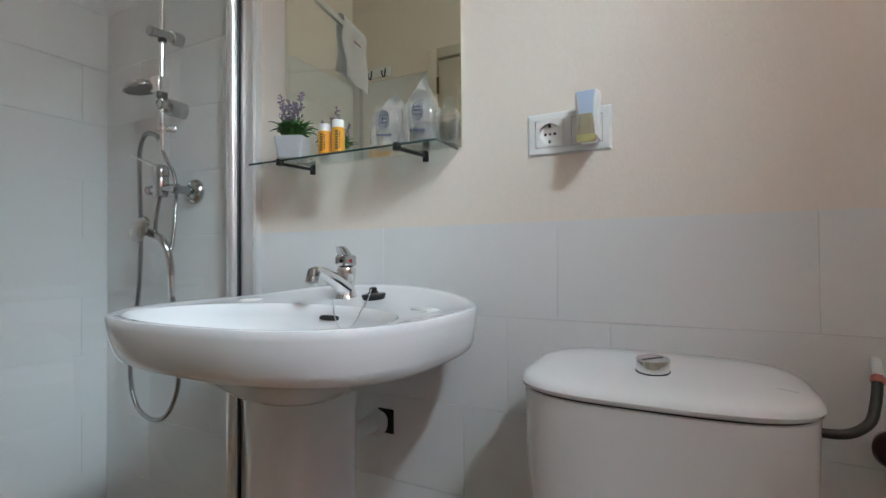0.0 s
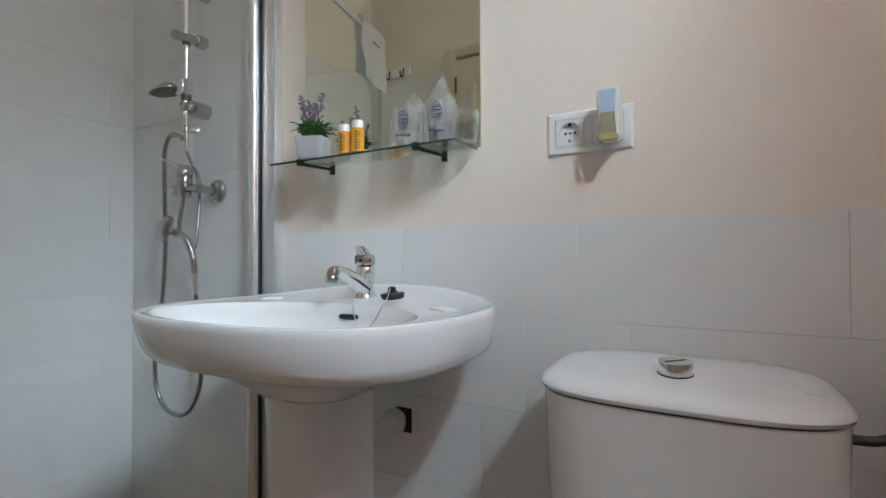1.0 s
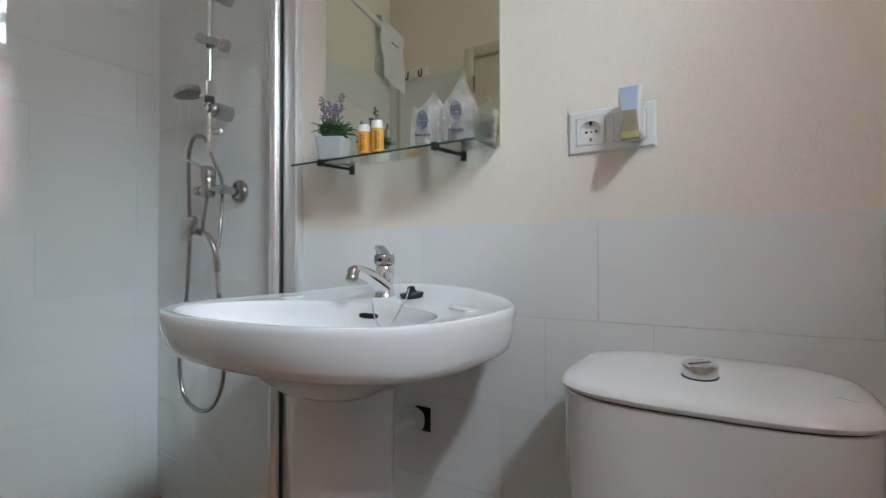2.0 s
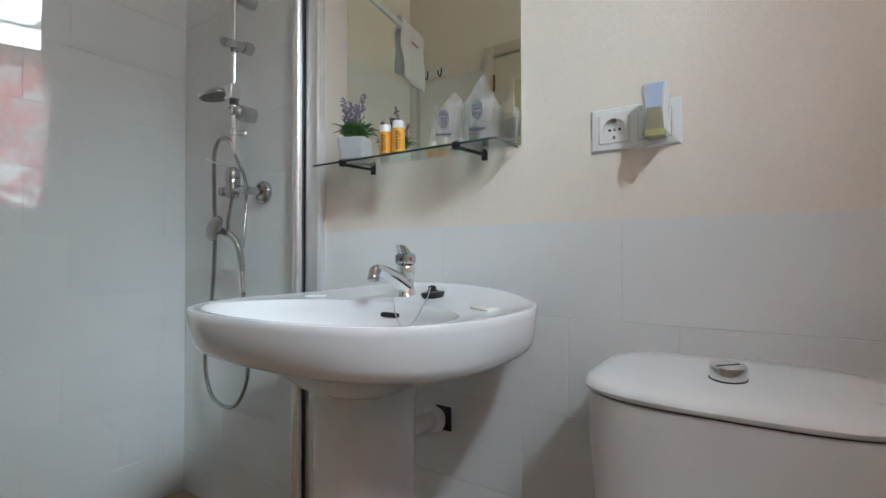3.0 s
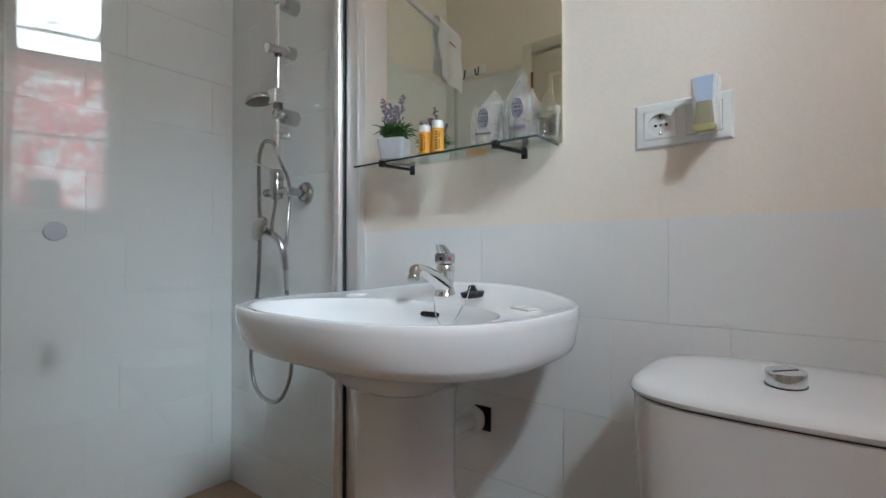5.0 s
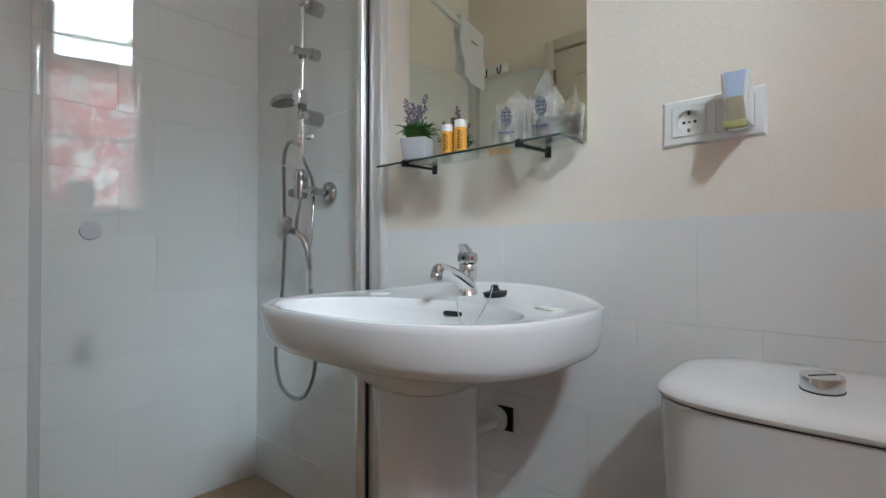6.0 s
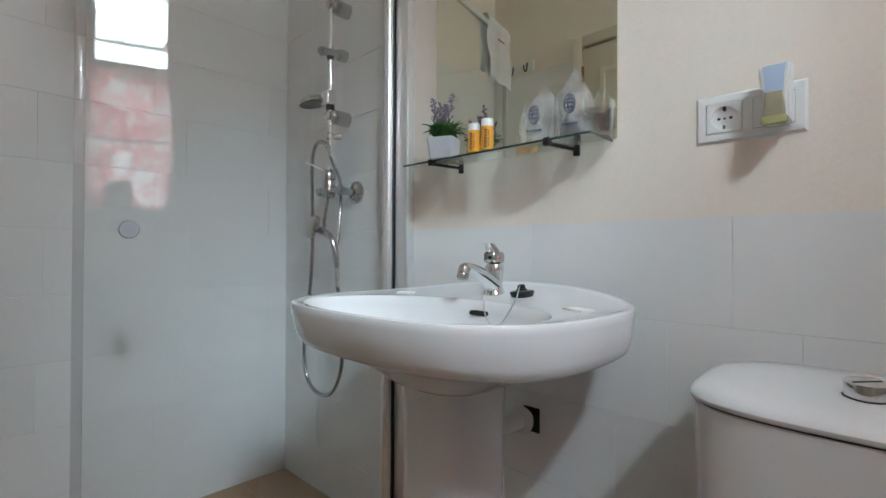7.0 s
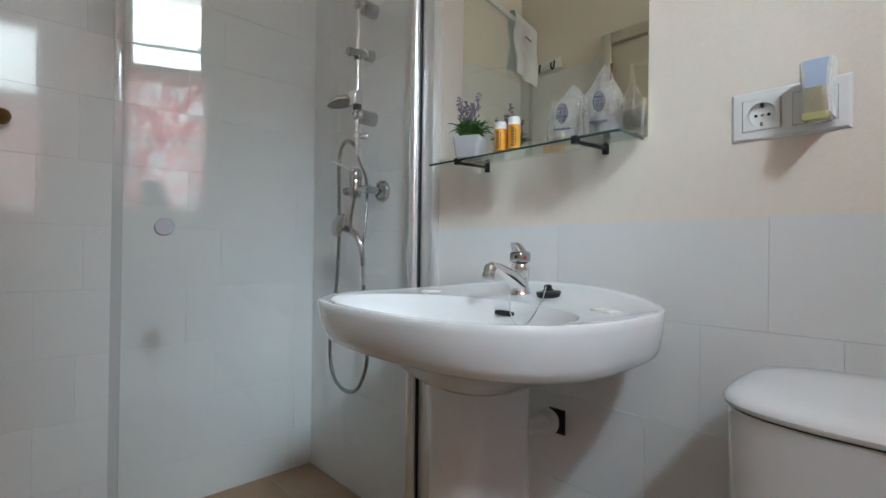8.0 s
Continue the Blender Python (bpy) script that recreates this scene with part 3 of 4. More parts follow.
valve()


# ---- wall socket and air freshener ----
def socket_plate():
    t = thing("wall_socket", "white double wall plate with an earthed power socket", "socket", at=pose(0.2315, -0.0006, 1.135) @ Matrix.Diagonal((1, 0.6, 1, 1)))
    b = bmesh.new()
    o = lambda w, h, y: [Vector((x, y, z)) for x, z in ((-w, -h), (w, -h), (w, h), (-w, h))]
    loft([o(0.082, 0.043, 0), o(0.082, 0.043, -0.003), o(0.078, 0.039, -0.0095), o(0.070, 0.0315, -0.0105), o(0.070, 0.0315, -0.002)], b, False, False)
    for a in ((-0.070, 0.070, 0.0275, 0.0315), (-0.070, 0.070, -0.0315, -0.0275), (-0.070, -0.0655, -0.0275, 0.0275), (0.0655, 0.070, -0.0275, 0.0275), (-0.0075, 0.0075, -0.0275, 0.0275)):
        box(a[0], a[1], -0.0106, -0.0022, a[2], a[3], 0, 2, b)
    part("plate", b, PLASTIC, t, smooth=False)
    for x in (-0.0365, 0.0365):
        if x > 0:
            # grey plate whose colour paints the shadow in the joint round the cover
            part("module_frame", box(x - 0.0295, x + 0.0295, -0.0112, -0.0104, -0.0275, 0.0275, 0.0003, 1), mat("joint_shadow", (0.35, 0.35, 0.34), 0.6), t, smooth=False)
        bm = box(x - 0.0285, x + 0.0285, -0.0135, -0.0106, -0.0265, 0.0265, 0.0008, 1)
        if x > 0:
            part("cover", bm, PLASTIC, t)
        else:
            bm.free()
            seg = 48
            bm = bmesh.new()
            ring = []
            for i in range(seg):
                a = 2 * math.pi * i / seg + math.pi / 4
                c, s = math.cos(a), math.sin(a)
                k = 0.0275 / max(abs(c), abs(s))
                ring.append((c, s, k))
            lv = [[bm.verts.new((x + c * k, -0.0106, s * k * 0.96)) for c, s, k in ring], [bm.verts.new((x + c * k, -0.0135, s * k * 0.96)) for c, s, k in ring]]
            for r, y in ((0.0215, -0.0140), (0.0205, -0.0135), (0.0195, -0.0008)):
                lv.append([bm.verts.new((x + c * r, y, s * r)) for c, s, k in ring])
            for p, q in zip(lv, lv[1:]):
                for i in range(seg):
                    bm.faces.new((p[i], q[i], q[(i + 1) % seg], p[(i + 1) % seg]))
            bm.faces.new(list(reversed(lv[-1])))
            bmesh.ops.recalc_face_normals(bm, faces=bm.faces[:])
            s = part("outlet", bm, PLASTIC, t)
            for dx in (-0.0095, 0.0095):
                part("pin_hole", lathe([(0, 0), (0.0027, 0), (0.0027, 0.0012), (0, 0.0012)], 16, m=pose(x + dx, -0.0009, 0, 90, 0, 0)), BLACK, s)
            part("screw", lathe([(0, 0), (0.0026, 0), (0.0026, 0.0012), (0, 0.0015)], 16, m=pose(x, -0.0009, 0, 90, 0, 0)), CHROME, s)
            for z in (0.0165, -0.0165):
                part("earth_clip", box(x - 0.0022, x + 0.0022, -0.0120, -0.001, z - 0.0035, z + 0.0035, 0.0006, 1), BLACK if z > 0 else CHROME, s)
    return t


socket_plate()


def freshener():
    t = thing("air_freshener", "white plug-in air freshener with a yellow oil bottle", "air freshener", at=pose(0.276, -0.0090, 1.1475) @ Matrix.Diagonal((0.93, 0.80, 0.92, 1)))
    o = lambda w, y0, y1, z: [Vector((-w, y0, z)), Vector((w, y0, z)), Vector((w, y1, z)), Vector((-w, y1, z))]
    shell = loft([o(0.0205, -0.052, 0, -0.047), o(0.0205, -0.056, 0, -0.03), o(0.0200, -0.057, -0.008, 0.0), o(0.0225, -0.060, -0.012, 0.030), o(0.0245, -0.060, -0.014, 0.052)])
    bmesh.ops.bevel(shell, geom=shell.edges[:], offset=0.004, segments=3, affect="EDGES")
    part("housing", shell, PLASTIC, t)
    fr = lambda w, y, z: [Vector((-w, y, z)), Vector((w, y, z)), Vector((w, y - 0.002, z)), Vector((-w, y - 0.002, z))]
    blue = loft([fr(0.0135, -0.0568, 0.002), fr(0.0145, -0.0592, 0.03), fr(0.0170, -0.0602, 0.049)])
    part("front_panel", blue, mat("pale_blue_plastic", (0.50, 0.61, 0.78), 0.4, grain=0.03), t, "pale blue front panel")
    oil = mat("amber_oil", (0.34, 0.31, 0.21), 0.12, coat=0.5, grain=0.1, scale=60)
    part("bottle", loft([super_ring(0, -0.060, a, b, b, z, 4, 4, 32) for a, b, z in ((0.0165, 0.006, -0.046), (0.0165, 0.0065, -0.036), (0.0150, 0.006, -0.02), (0.0130, 0.005, 0.0), (0.0120, 0.004, 0.003))]), oil, t, "yellowish oil bottle")
    rim = mat("olive_rim", (0.46, 0.44, 0.20), 0.25, coat=0.4, grain=0.15)
    b = loft([super_ring(0, -0.058, a, 0.012, 0.012, z, 5, 5, 32) for a, z in ((0.016, -0.052), (0.0190, -0.049), (0.0190, -0.042), (0.0165, -0.040))])
    part("bottle_rim", b, rim, t)
    return t


freshener()


# ---- things on the shelf ----
SZ = 1.1292
LEAF = mat("green_leaf", (0.085, 0.21, 0.055), 0.45, grain=0.45, scale=40)
LAVENDER = mat("lavender_flower", (0.23, 0.18, 0.24), 0.8, grain=0.3, scale=200)
POT = mat("rough_white_cement", (0.40, 0.40, 0.41), 0.85, grain=0.08, scale=160, bump=0.25, bscale=300)


def plant():
    rnd = random.Random(4)
    t = thing("potted_lavender", "artificial lavender in a square white cement pot on the shelf", "plant", at=pose(-0.421, -0.086, SZ, 0, 0, 24) @ Matrix.Scale(1.07, 4))
    sq = lambda w, z: super_ring(0, 0, w, w, w, z, 9, 9, 40)
    part("pot", loft([sq(0.025, 0), sq(0.0275, 0.002), sq(0.034, 0.048), sq(0.0335, 0.050), sq(0.030, 0.050), sq(0.029, 0.040)]), POT, t)
    bm = bmesh.new()
    for i in range(150):
        a, lean = rnd.uniform(0, 2 * math.pi), rnd.uniform(0.2, 1.45)
        ln, w = rnd.uniform(0.024, 0.048), rnd.uniform(0.0050, 0.0100)
        d = Vector((math.cos(a), math.sin(a), 0))
        side = Vector((-math.sin(a), math.cos(a), 0))
        base = d * rnd.uniform(0, 0.016) + Vector((0, 0, 0.042 + rnd.uniform(0, 0.016)))
        pv = None
        for k in range(5):
            s = k / 4
            p = base + d * ln * math.sin(lean * s) * (0.4 + 0.6 * s) + Vector((0, 0, ln * s * math.cos(lean * s * 0.9)))
            ww = w * math.sin(math.pi * min(0.96, 0.15 + 0.85 * s))
            q = (bm.verts.new(p - side * ww), bm.verts.new(p + Vector((0, 0, -0.0012))), bm.verts.new(p + side * ww))
            if pv:
                bm.faces.new((pv[0], pv[1], q[1], q[0]))
                bm.faces.new((pv[1], pv[2], q[2], q[1]))
            pv = q
    tagged(part("foliage", bm, LEAF, t, "narrow green leaves"), kind="stuff")
    for a, lean, h in ((0.3, 0.18, 0.125), (2.6, 0.42, 0.105), (3.9, 0.28, 0.11), (1.4, 0.12, 0.098), (5.2, 0.4, 0.092), (3.2, 0.1, 0.10)):
        d = Vector((math.cos(a) * math.sin(lean), math.sin(a) * math.sin(lean), math.cos(lean)))
        f = bmesh.new()
        tube([Vector((0, 0, 0.04)) + d * h * s for s in (0, 0.5, 1)], 0.0010, 5, f)
        for k in range(46):
            s = 0.48 + 0.52 * k / 46
            r = 0.0085 * (1.15 - s) / 0.6 + 0.0022
            p = Vector((0, 0, 0.04)) + d * h * s + Vector((rnd.uniform(-r, r), rnd.uniform(-r, r), rnd.uniform(-0.002, 0.002)))
            bmesh.ops.create_icosphere(f, subdivisions=1, radius=rnd.uniform(0.0016, 0.0030), matrix=Matrix.Translation(p))
        part("flower_spike", f, LAVENDER, t, "dusty purple flower spike")
    return t


plant()

ORANGE = mat("orange_label", (0.80, 0.36, 0.03), 0.3, grain=0.03, coat=0.2)
INK = mat("dark_print", (0.10, 0.05, 0.02), 0.5)
CAP = mat("white_cap", (0.80, 0.80, 0.78), 0.3)


def toiletry(x, y, rz, h):
    t = thing("toiletry_bottle", "small orange toiletry bottle with a white cap on the shelf", "bottle", "toiletry bottles", at=pose(x, y, SZ, 0, 0, rz))
    r = 0.0148
    part("bottle", lathe([(0, 0), (r - 0.001, 0), (r, 0.001), (r, h * 0.74), (r - 0.001, h * 0.75), (0, h * 0.75)], 32), ORANGE, t)
    part("cap", lathe([(0, h * 0.75), (r - 0.0012, h * 0.75), (r - 0.0006, h * 0.76), (r - 0.0012, h * 0.985), (r - 0.003, h), (0, h)], 32), CAP, t)
    for k, (z0, z1, a0, w) in enumerate(((0.06, 0.66, -100, 0.24), (0.10, 0.40, -74, 0.09), (0.44, 0.62, -74, 0.09))):
        n = 7 if k == 0 else 4
        for j in range(n):
            f = bmesh.new()
            za, zb = h * (z0 + (z1 - z0) * (j + 0.12) / n), h * (z0 + (z1 - z0) * (j + 0.82) / n)
            vs = []
            for i in range(5):
                a = radians(a0) + w * (i / 4 - 0.5) * 2
                vs.append([f.verts.new(((r + 0.0003) * math.cos(a), (r + 0.0003) * math.sin(a), z)) for z in (za, zb)])
            for p, q in zip(vs, vs[1:]):
                f.faces.new((p[0], q[0], q[1], p[1]))
            part("print_bar", f, INK, t)
    return t


toiletry(-0.304, -0.104, 20, 0.068)
toiletry(-0.268, -0.100, 35, 0.074)

BLUE = mat("blue_print", (0.014, 0.022, 0.09), 0.4)


def film_material():
    m = pane_material("thin_clear_film", (0.97, 0.97, 0.975), 1.5, 3.0)
    nt = m.node_tree
    mx = nt.nodes["Mix Shader"]
    df, m2 = nt.nodes.new("ShaderNodeBsdfDiffuse"), nt.nodes.new("ShaderNodeMixShader")
    df.inputs["Color"].default_value = (0.90, 0.91, 0.93, 1)
    tc, nz, rg = nt.nodes.new("ShaderNodeTexCoord"), nt.nodes.new("ShaderNodeTexNoise"), nt.nodes.new("ShaderNodeMapRange")
    nz.inputs["Scale"].default_value, nz.inputs["Detail"].default_value = 38, 3
    nt.links.new(tc.outputs["Object"], nz.inputs["Vector"])
    nt.links.new(nz.outputs["Fac"], rg.inputs["Value"])
    rg.inputs["From Min"].default_value, rg.inputs["From Max"].default_value = 0.4, 0.75
    rg.inputs["To Min"].default_value, rg.inputs["To Max"].default_value = 0.04, 0.30
    nt.links.new(rg.outputs["Result"], m2.inputs[0])
    nt.links.new(mx.outputs[0], m2.inputs[1])
    nt.links.new(df.outputs[0], m2.inputs[2])
    nt.links.new(m2.outputs[0], nt.nodes["Material Output"].inputs["Surface"])
    bp = nt.nodes.new("ShaderNodeBump")
    bp.inputs["Strength"].default_value, bp.inputs["Distance"].default_value = 0.8, 0.004
    nt.links.new(nz.outputs["Fac"], bp.inputs["Height"])
    nt.links.new(bp.outputs[0], nt.nodes["Glossy BSDF"].inputs["Normal"])
    nt.nodes["Glossy BSDF"].inputs["Roughness"].default_value = 0.12
    return m


FILM = film_material()
TUMBLER = pane_material("tumbler_glass", (0.95, 0.965, 0.96), 1.5, 2.6)


def tumbler_mesh(r, h):
    return lathe([(0, 0.0), (r * 0.80, 0.0), (r * 0.82, 0.002), (r, h), (r - 0.0018, h), (r * 0.80 - 0.001, 0.008), (0, 0.008)], 32, cap=False)


def tumbler(x, y, r, h, bag):
    t = thing("drinking_glass", "clear drinking glass sealed in a printed plastic bag" if bag else "clear bare drinking glass on the shelf", "glass", "drinking glasses", at=pose(x, y, SZ))
    part("glass", tumbler_mesh(r, h), TUMBLER, t)
    return t


def wrapped(x, y, rz, seed, w, h, lean):
    rnd = random.Random(seed)
    t = thing("wrapping_bag", "crumpled clear plastic bag with blue print round a drinking glass", "plastic bag", "wrapped glasses", at=pose(x, y, SZ, 0, 0, rz))
    rings = []
    n = 40
    for j in range(16):
        s = j / 15
        wide = w * (1.0 + 0.06 * math.sin(3 * s)) * (1 - 0.78 * max(0, (s - 0.60) / 0.40) ** 0.85)
        deep = 0.036 * (1 - 0.9 * max(0, (s - 0.5) / 0.5))
        ring = []
        for i in range(n):
            a = 2 * math.pi * i / n
            k = 1 + 0.11 * noise.noise(Vector((math.cos(a) * 2.2, math.sin(a) * 2.2, s * 4 + seed)))
            k += 0.06 * noise.noise(Vector((math.cos(a) * 6, math.sin(a) * 6, s * 9 + seed)))
            ring.append(Vector((wide * k * math.cos(a) + lean * s ** 2 * h, deep * k * math.sin(a), 0.0008 + s * h * (1 + 0.10 * math.cos(a + seed) * s))))
        rings.append(ring)
    part("film", loft(rings, cap0=True, cap1=False), FILM, t)
    lg = bmesh.new()

    def oval(rx, rz_, cx, cz, th):
        pts = [Vector((cx + rx * math.cos(2 * math.pi * k / 28), -0.040, cz + rz_ * math.sin(2 * math.pi * k / 28))) for k in range(29)]
        tube(pts, th, 5, lg)

    oval(0.0105, 0.019, 0.0, h * 0.47, 0.0010)
    oval(0.0045, 0.015, 0.001, h * 0.47, 0.0009)
    for dz in (-0.007, 0.002, 0.009):
        box(-0.008, 0.008, -0.0408, -0.0396, h * 0.47 + dz - 0.0011, h * 0.47 + dz + 0.0011, 0, 2, lg)
    part("printed_emblem", lg, BLUE, t, "blue oval print")
    br = bmesh.new()
    for k in range(5):
        box(-0.016 + k * 0.0068, -0.0115 + k * 0.0068, -0.0408, -0.0396, h * 0.155, h * 0.155 + 0.004, 0, 2, br)
    part("print_bar", br, BLUE, t)
    return t


tumbler(-0.145, -0.078, 0.031, 0.088, True)
wrapped(-0.145, -0.078, 20, 3, 0.040, 0.112, 0.22)
tumbler(-0.068, -0.066, 0.031, 0.090, True)
wrapped(-0.068, -0.066, 18, 8, 0.038, 0.134, 0.05)
tumbler(-0.018, -0.046, 0.028, 0.070, False)


# ---- towel knob on the west wall ----
def wall_knob():
    t = thing("towel_peg", "dark aged brass towel peg on the tiled wall", "towel peg", at=pose(XW, -0.960, 1.250))
    part("rosette", lathe([(0, 0.0005), (0.016, 0.0005), (0.017, 0.004), (0.007, 0.008), (0.006, 0.030), (0, 0.030)], 28, m=pose(0, 0, 0, 0, 90, 0)), BRASS, t)
    part("ball", lathe([(0.0, 0.026), (0.010, 0.028), (0.018, 0.035), (0.0205, 0.044), (0.018, 0.053), (0.010, 0.060), (0.0, 0.062)], 28, m=pose(0, 0, 0, 0, 90, 0)), BRASS, t)
    return t


wall_knob()


# ---- hook rail on the south wall ----
def hook_rail():
    t = thing("hook_rail", "white wall board with black coat hooks", "coat hooks", at=pose(-1.245, YS, 2.005))
    part("board", box(-0.14, 0.14, 0.001, 0.016, -0.028, 0.028, 0.003), PLASTIC, t)
    for x in (-0.10, 0.0, 0.10):
        part("hook", tube(spline([(x, 0.018, 0.018), (x, 0.022, 0.0), (x, 0.026, -0.028), (x, 0.040, -0.040), (x, 0.054, -0.030), (x, 0.056, -0.008)], 6), 0.0042, 10), BRACKET, t)
    return t


hook_rail()

# ---- door ----
DX0, DX1, DZ = -0.78, -0.06, 2.0


def door():
    t = thing("door_1", "cream painted panelled door with a closed leaf", "door", at=pose(DX0, YS + 0.022, 0), kind="structure")
    part("leaf", box(0, 0.72, -0.018, 0.018, 0.012, 1.985, 0.002), DOORPAINT, t)
    for z0, z1 in ((0.18, 0.88), (1.06, 1.86)):
        fr = bmesh.new()
        for a in ((0.10, 0.125, z0, z1), (0.595, 0.62, z0, z1), (0.125, 0.595, z0, z0 + 0.025), (0.125, 0.595, z1 - 0.025, z1)):
            box(a[0], a[1], 0.018, 0.026, a[2], a[3], 0.002, 1, fr)
        part("panel_moulding", fr, DOORPAINT, t)
    for z in (0.22, 1.80):
        part("hinge", lathe([(0, z), (0.007, z), (0.007, z + 0.09), (0, z + 0.09)], 14, m=pose(0.004, 0.024, 0)), BRASS, t)
    return t


door()
trim = thing("door_trim", "cream painted door frame", "door frame", kind="structure")
for a in ((DX0 - 0.058, DX0 - 0.002, 0.0, DZ + 0.056), (DX1 + 0.002, DX1 + 0.058, 0.0, DZ + 0.056)):
    part("jamb", box(a[0], a[1], YS + 0.001, YS + 0.045, a[2], a[3], 0.003), DOORPAINT, trim)
part("lintel", box(DX0 - 0.002, DX1 + 0.002, YS + 0.001, YS + 0.045, DZ, DZ + 0.056, 0.003), DOORPAINT, trim)


# ---- window ----
def curtain_material():
    m = bpy.data.materials.new("red_toile_fabric")
    m.use_nodes = True
    nt = m.node_tree
    nt.nodes.remove(nt.nodes["Principled BSDF"])
    tc, nz, cr = (nt.nodes.new(k) for k in ("ShaderNodeTexCoord", "ShaderNodeTexNoise", "ShaderNodeValToRGB"))
    nz.inputs["Scale"].default_value, nz.inputs["Detail"].default_value, nz.inputs["Distortion"].default_value = 15, 4, 1.5
    nt.links.new(tc.outputs["Object"], nz.inputs["Vector"])
    cr.color_ramp.elements[0].position, cr.color_ramp.elements[0].color = 0.50, (0.58, 0.13, 0.14, 1)
    cr.color_ramp.elements[1].position, cr.color_ramp.elements[1].color = 0.54, (0.84, 0.84, 0.83, 1)
    nt.links.new(nz.outputs["Fac"], cr.inputs[0])
    df, tl, ms = nt.nodes.new("ShaderNodeBsdfDiffuse"), nt.nodes.new("ShaderNodeBsdfTranslucent"), nt.nodes.new("ShaderNodeMixShader")
    for s in (df, tl):
        nt.links.new(cr.outputs[0], s.inputs["Color"])
    ms.inputs[0].default_value = 0.31
    nt.links.new(df.outputs[0], ms.inputs[1])
    nt.links.new(tl.outputs[0], ms.inputs[2])
    nt.links.new(ms.outputs[0], nt.nodes["Material Output"].inputs["Surface"])
    return m


def window():
    t = thing("window_1", "narrow white window with a red patterned curtain across its lower half", "window", at=pose(XE, 0, 0), kind="structure")
    wm = PLASTIC
    for a in ((WY0, WY0 + 0.035, WZ0, WZ1), (WY1 - 0.035, WY1, WZ0, WZ1), (WY0 + 0.035, WY1 - 0.035, WZ0, WZ0 + 0.035), (WY0 + 0.035, WY1 - 0.035, WZ1 - 0.035, WZ1), (WY0 + 0.035, WY1 - 0.035, 1.930, 1.972)):
        part("window_frame", box(0.02, 0.07, *a, 0.004), wm, t)
    for z0, z1 in ((WZ0 + 0.035, 1.930), (1.972, WZ1 - 0.035)):
        p = part("pane", box(0.043, 0.047, WY0 + 0.035, WY1 - 0.035, z0, z1), PANE, t, smooth=False)
        p.visible_shadow = False
    part("window_sill", box(-0.085, 0.019, WY0 - 0.02, WY1 + 0.02, WZ0 - 0.03, WZ0 - 0.001, 0.004), wm, t)
    return t


window()


def curtain():
    bm = bmesh.new()
    ny, nz_ = 60, 30
    grid = []
    for j in range(nz_ + 1):
        z = WZ0 + 0.01 + (1.926 - WZ0) * j / nz_
        grid.append([bm.verts.new((XE - 0.004 + 0.006 * math.sin(i * 0.55 + 0.6 * math.sin(j * 0.3)) * (0.4 + 0.6 * (1 - j / nz_)), WY0 + 0.01 + (WY1 - WY0 - 0.02) * i / ny, z)) for i in range(ny + 1)])
    for p, q in zip(grid, grid[1:]):
        for i in range(ny):
            bm.faces.new((p[i], p[i + 1], q[i + 1], q[i]))
    t = thing("cafe_curtain", "thin red and white patterned curtain hung across the lower window", "curtain")
    part("fabric", bm, curtain_material(), t)
    part("rod", tube([(XE - 0.005, WY0 + 0.002, 1.928), (XE - 0.005, WY1 - 0.002, 1.928)], 0.005, 12), PLASTIC, t)
    part("seam", tube([(XE - 0.012, WY0 + 0.012, 1.524), (XE - 0.012, WY1 - 0.012, 1.524)], 0.008, 8), mat("seam_thread", (0.30, 0.26, 0.26), 0.9), t)
    return t


curtain()


# ---- box on the window sill ----
def sill_box():
    b = box(-0.030, 0.030, -0.060, 0.060, 0.0, 0.150, 0.008, 3)
    ob = part("sill_box", b, mat("dull_grey_plastic", (0.16, 0.16, 0.165), 0.5, grain=0.05), at=pose(XE - 0.047, -1.015, WZ0 - 0.0005))
    return tagged(ob, "plain dull grey plastic box standing on the window sill", "box")


sill_box()


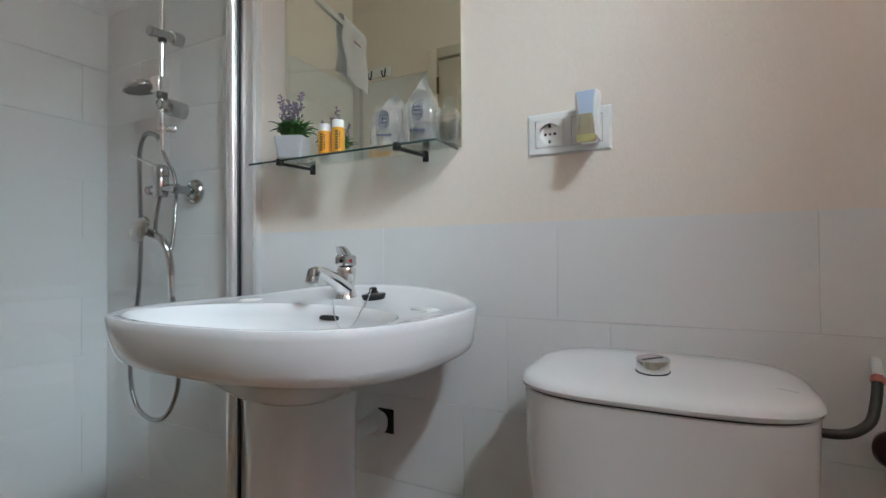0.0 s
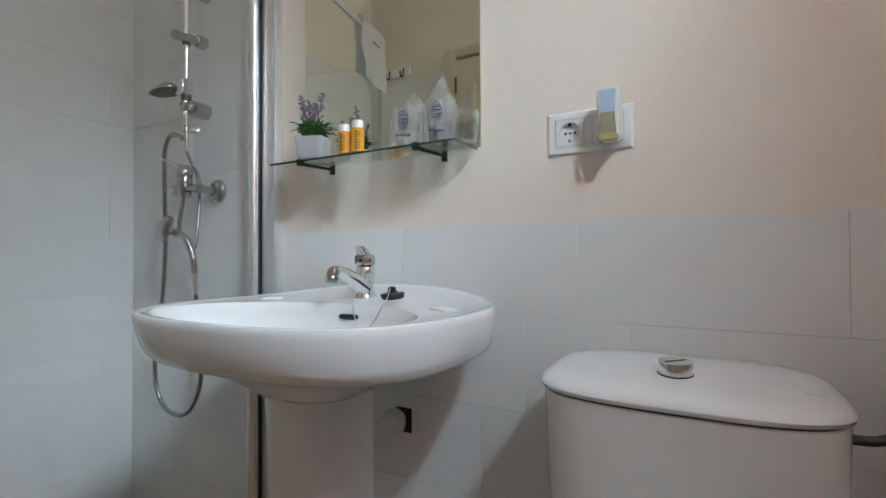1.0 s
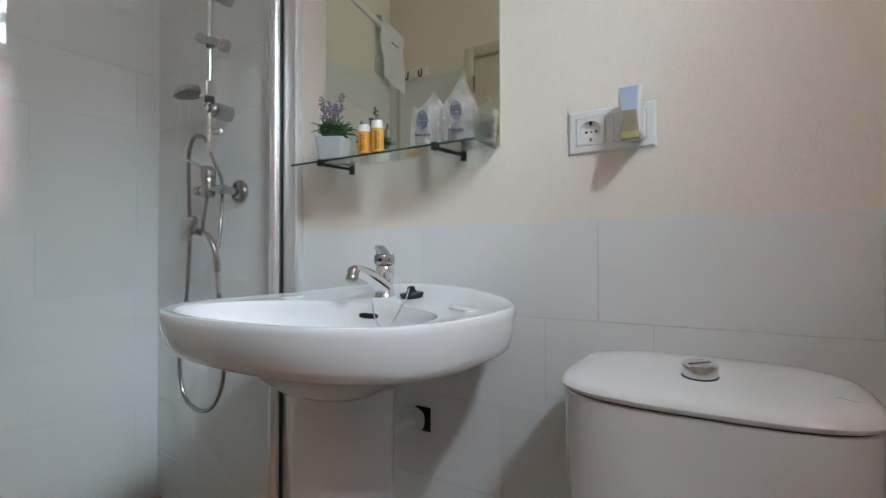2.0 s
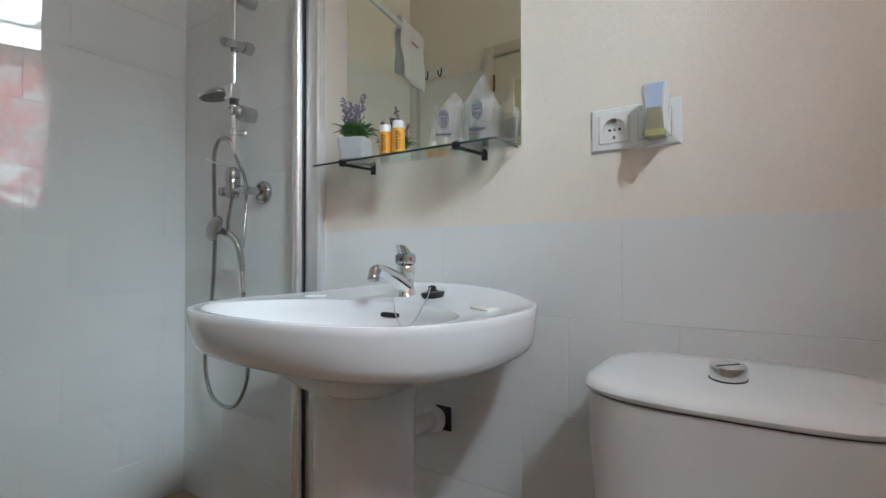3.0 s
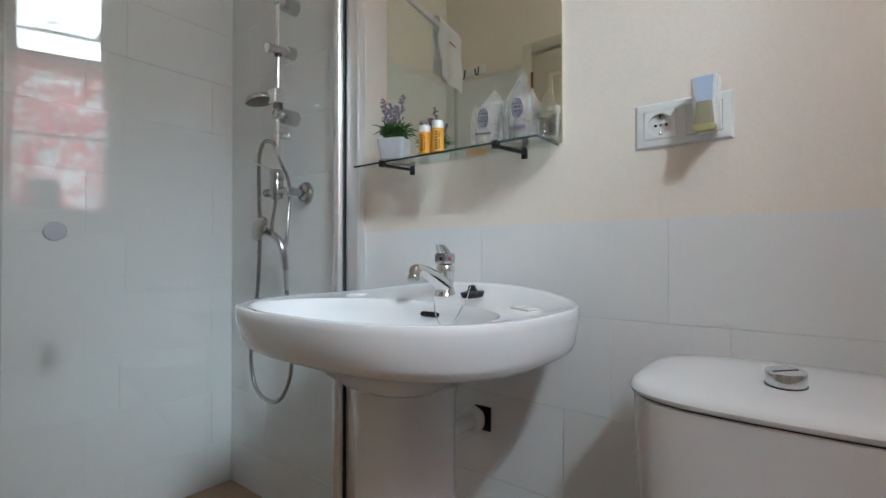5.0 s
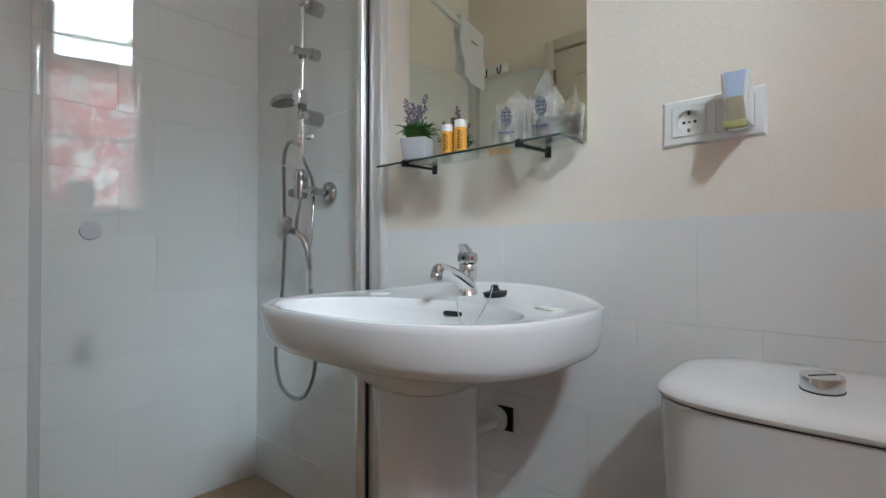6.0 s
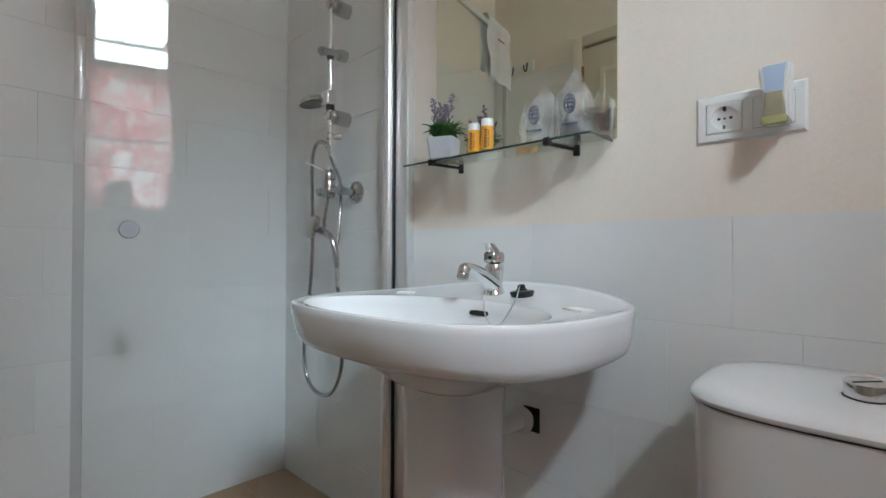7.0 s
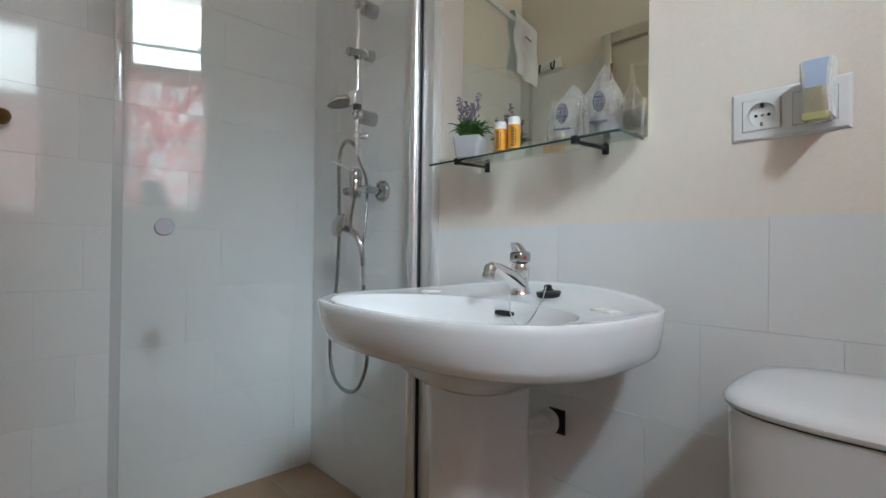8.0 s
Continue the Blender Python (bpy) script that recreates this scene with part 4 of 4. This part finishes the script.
# ---- tiny bars added outside the pane, standing in for the distant house ----
def house_outline():
    stone = mat("grey_stone", (0.42, 0.41, 0.40), 0.9, grain=0.1, scale=30)
    t = thing("trim", "small grey bars standing in for the distant house outside the upper pane", "ledge", at=pose(XE + 0.17, -0.97, 2.14), kind="structure")
    part("ledge", box(-0.008, 0.008, -0.2145, 0.2145, -0.007, 0.007, 0.001), stone, t)
    part("lintel", box(-0.006, 0.006, -0.075, -0.025, 0.046, 0.060, 0.001), stone, t)
    part("jamb", box(-0.006, 0.006, -0.075, -0.066, 0.007, 0.046, 0.001), stone, t)
    part("block", box(-0.006, 0.006, 0.14, 0.2145, 0.007, 0.040, 0.001), stone, t)
    return t


house_outline()


# ---- tiles ----
ROWS_LOW = [TOP - 0.2 * k for k in range(5, 0, -1)]
ROWS_HIGH = [TOP + 0.2 * k for k in range(5)]
PIECES = [-0.321, 0.098, 0.306, 0.725]
lay(wall_n, "y", 0.0, XW, XE, ROWS_LOW, [-0.1, 0.1, -0.004, PIECES, -0.213])
lay(wall_n, "y", 0.0, XW, -0.66, ROWS_HIGH, [0.05, -0.213])
lay(wall_w, "x", XW, YS, -0.0005, ROWS_LOW + ROWS_HIGH, [-0.772, -0.885, -0.788, -0.887], 0.403)
lay(wall_s, "y", YS - 0.0045, XW, -0.84, ROWS_LOW + ROWS_HIGH, [-1.1, -1.3])

# ---- floor planks ----
plank_me = {}
rnd = random.Random(3)
for r in range(8):
    y1 = -0.0 - 0.18 * r
    y0 = max(y1 - 0.18, YS)
    x = XW - rnd.uniform(0.0, 0.55)
    while x < XE - 0.02:
        a, b = max(x, XW), min(x + 0.6, XE)
        if b - a > 0.02 and y1 - y0 > 0.02:
            key = (round(b - a, 3), round(y1 - y0, 3))
            if key not in plank_me:
                bm = box(0.001, b - a - 0.001, 0.001, y1 - y0 - 0.001, -0.0024, 0.0, 0.0008, 1)
                me = bpy.data.meshes.new("plank")
                bm.to_mesh(me)
                bm.free()
                me.materials.append(FLOOR)
                plank_me[key] = me
            ob = new("plank", plank_me[key])
            ob.parent = floor
            ob.matrix_basis = pose(a, y0, 0)
        x += 0.6
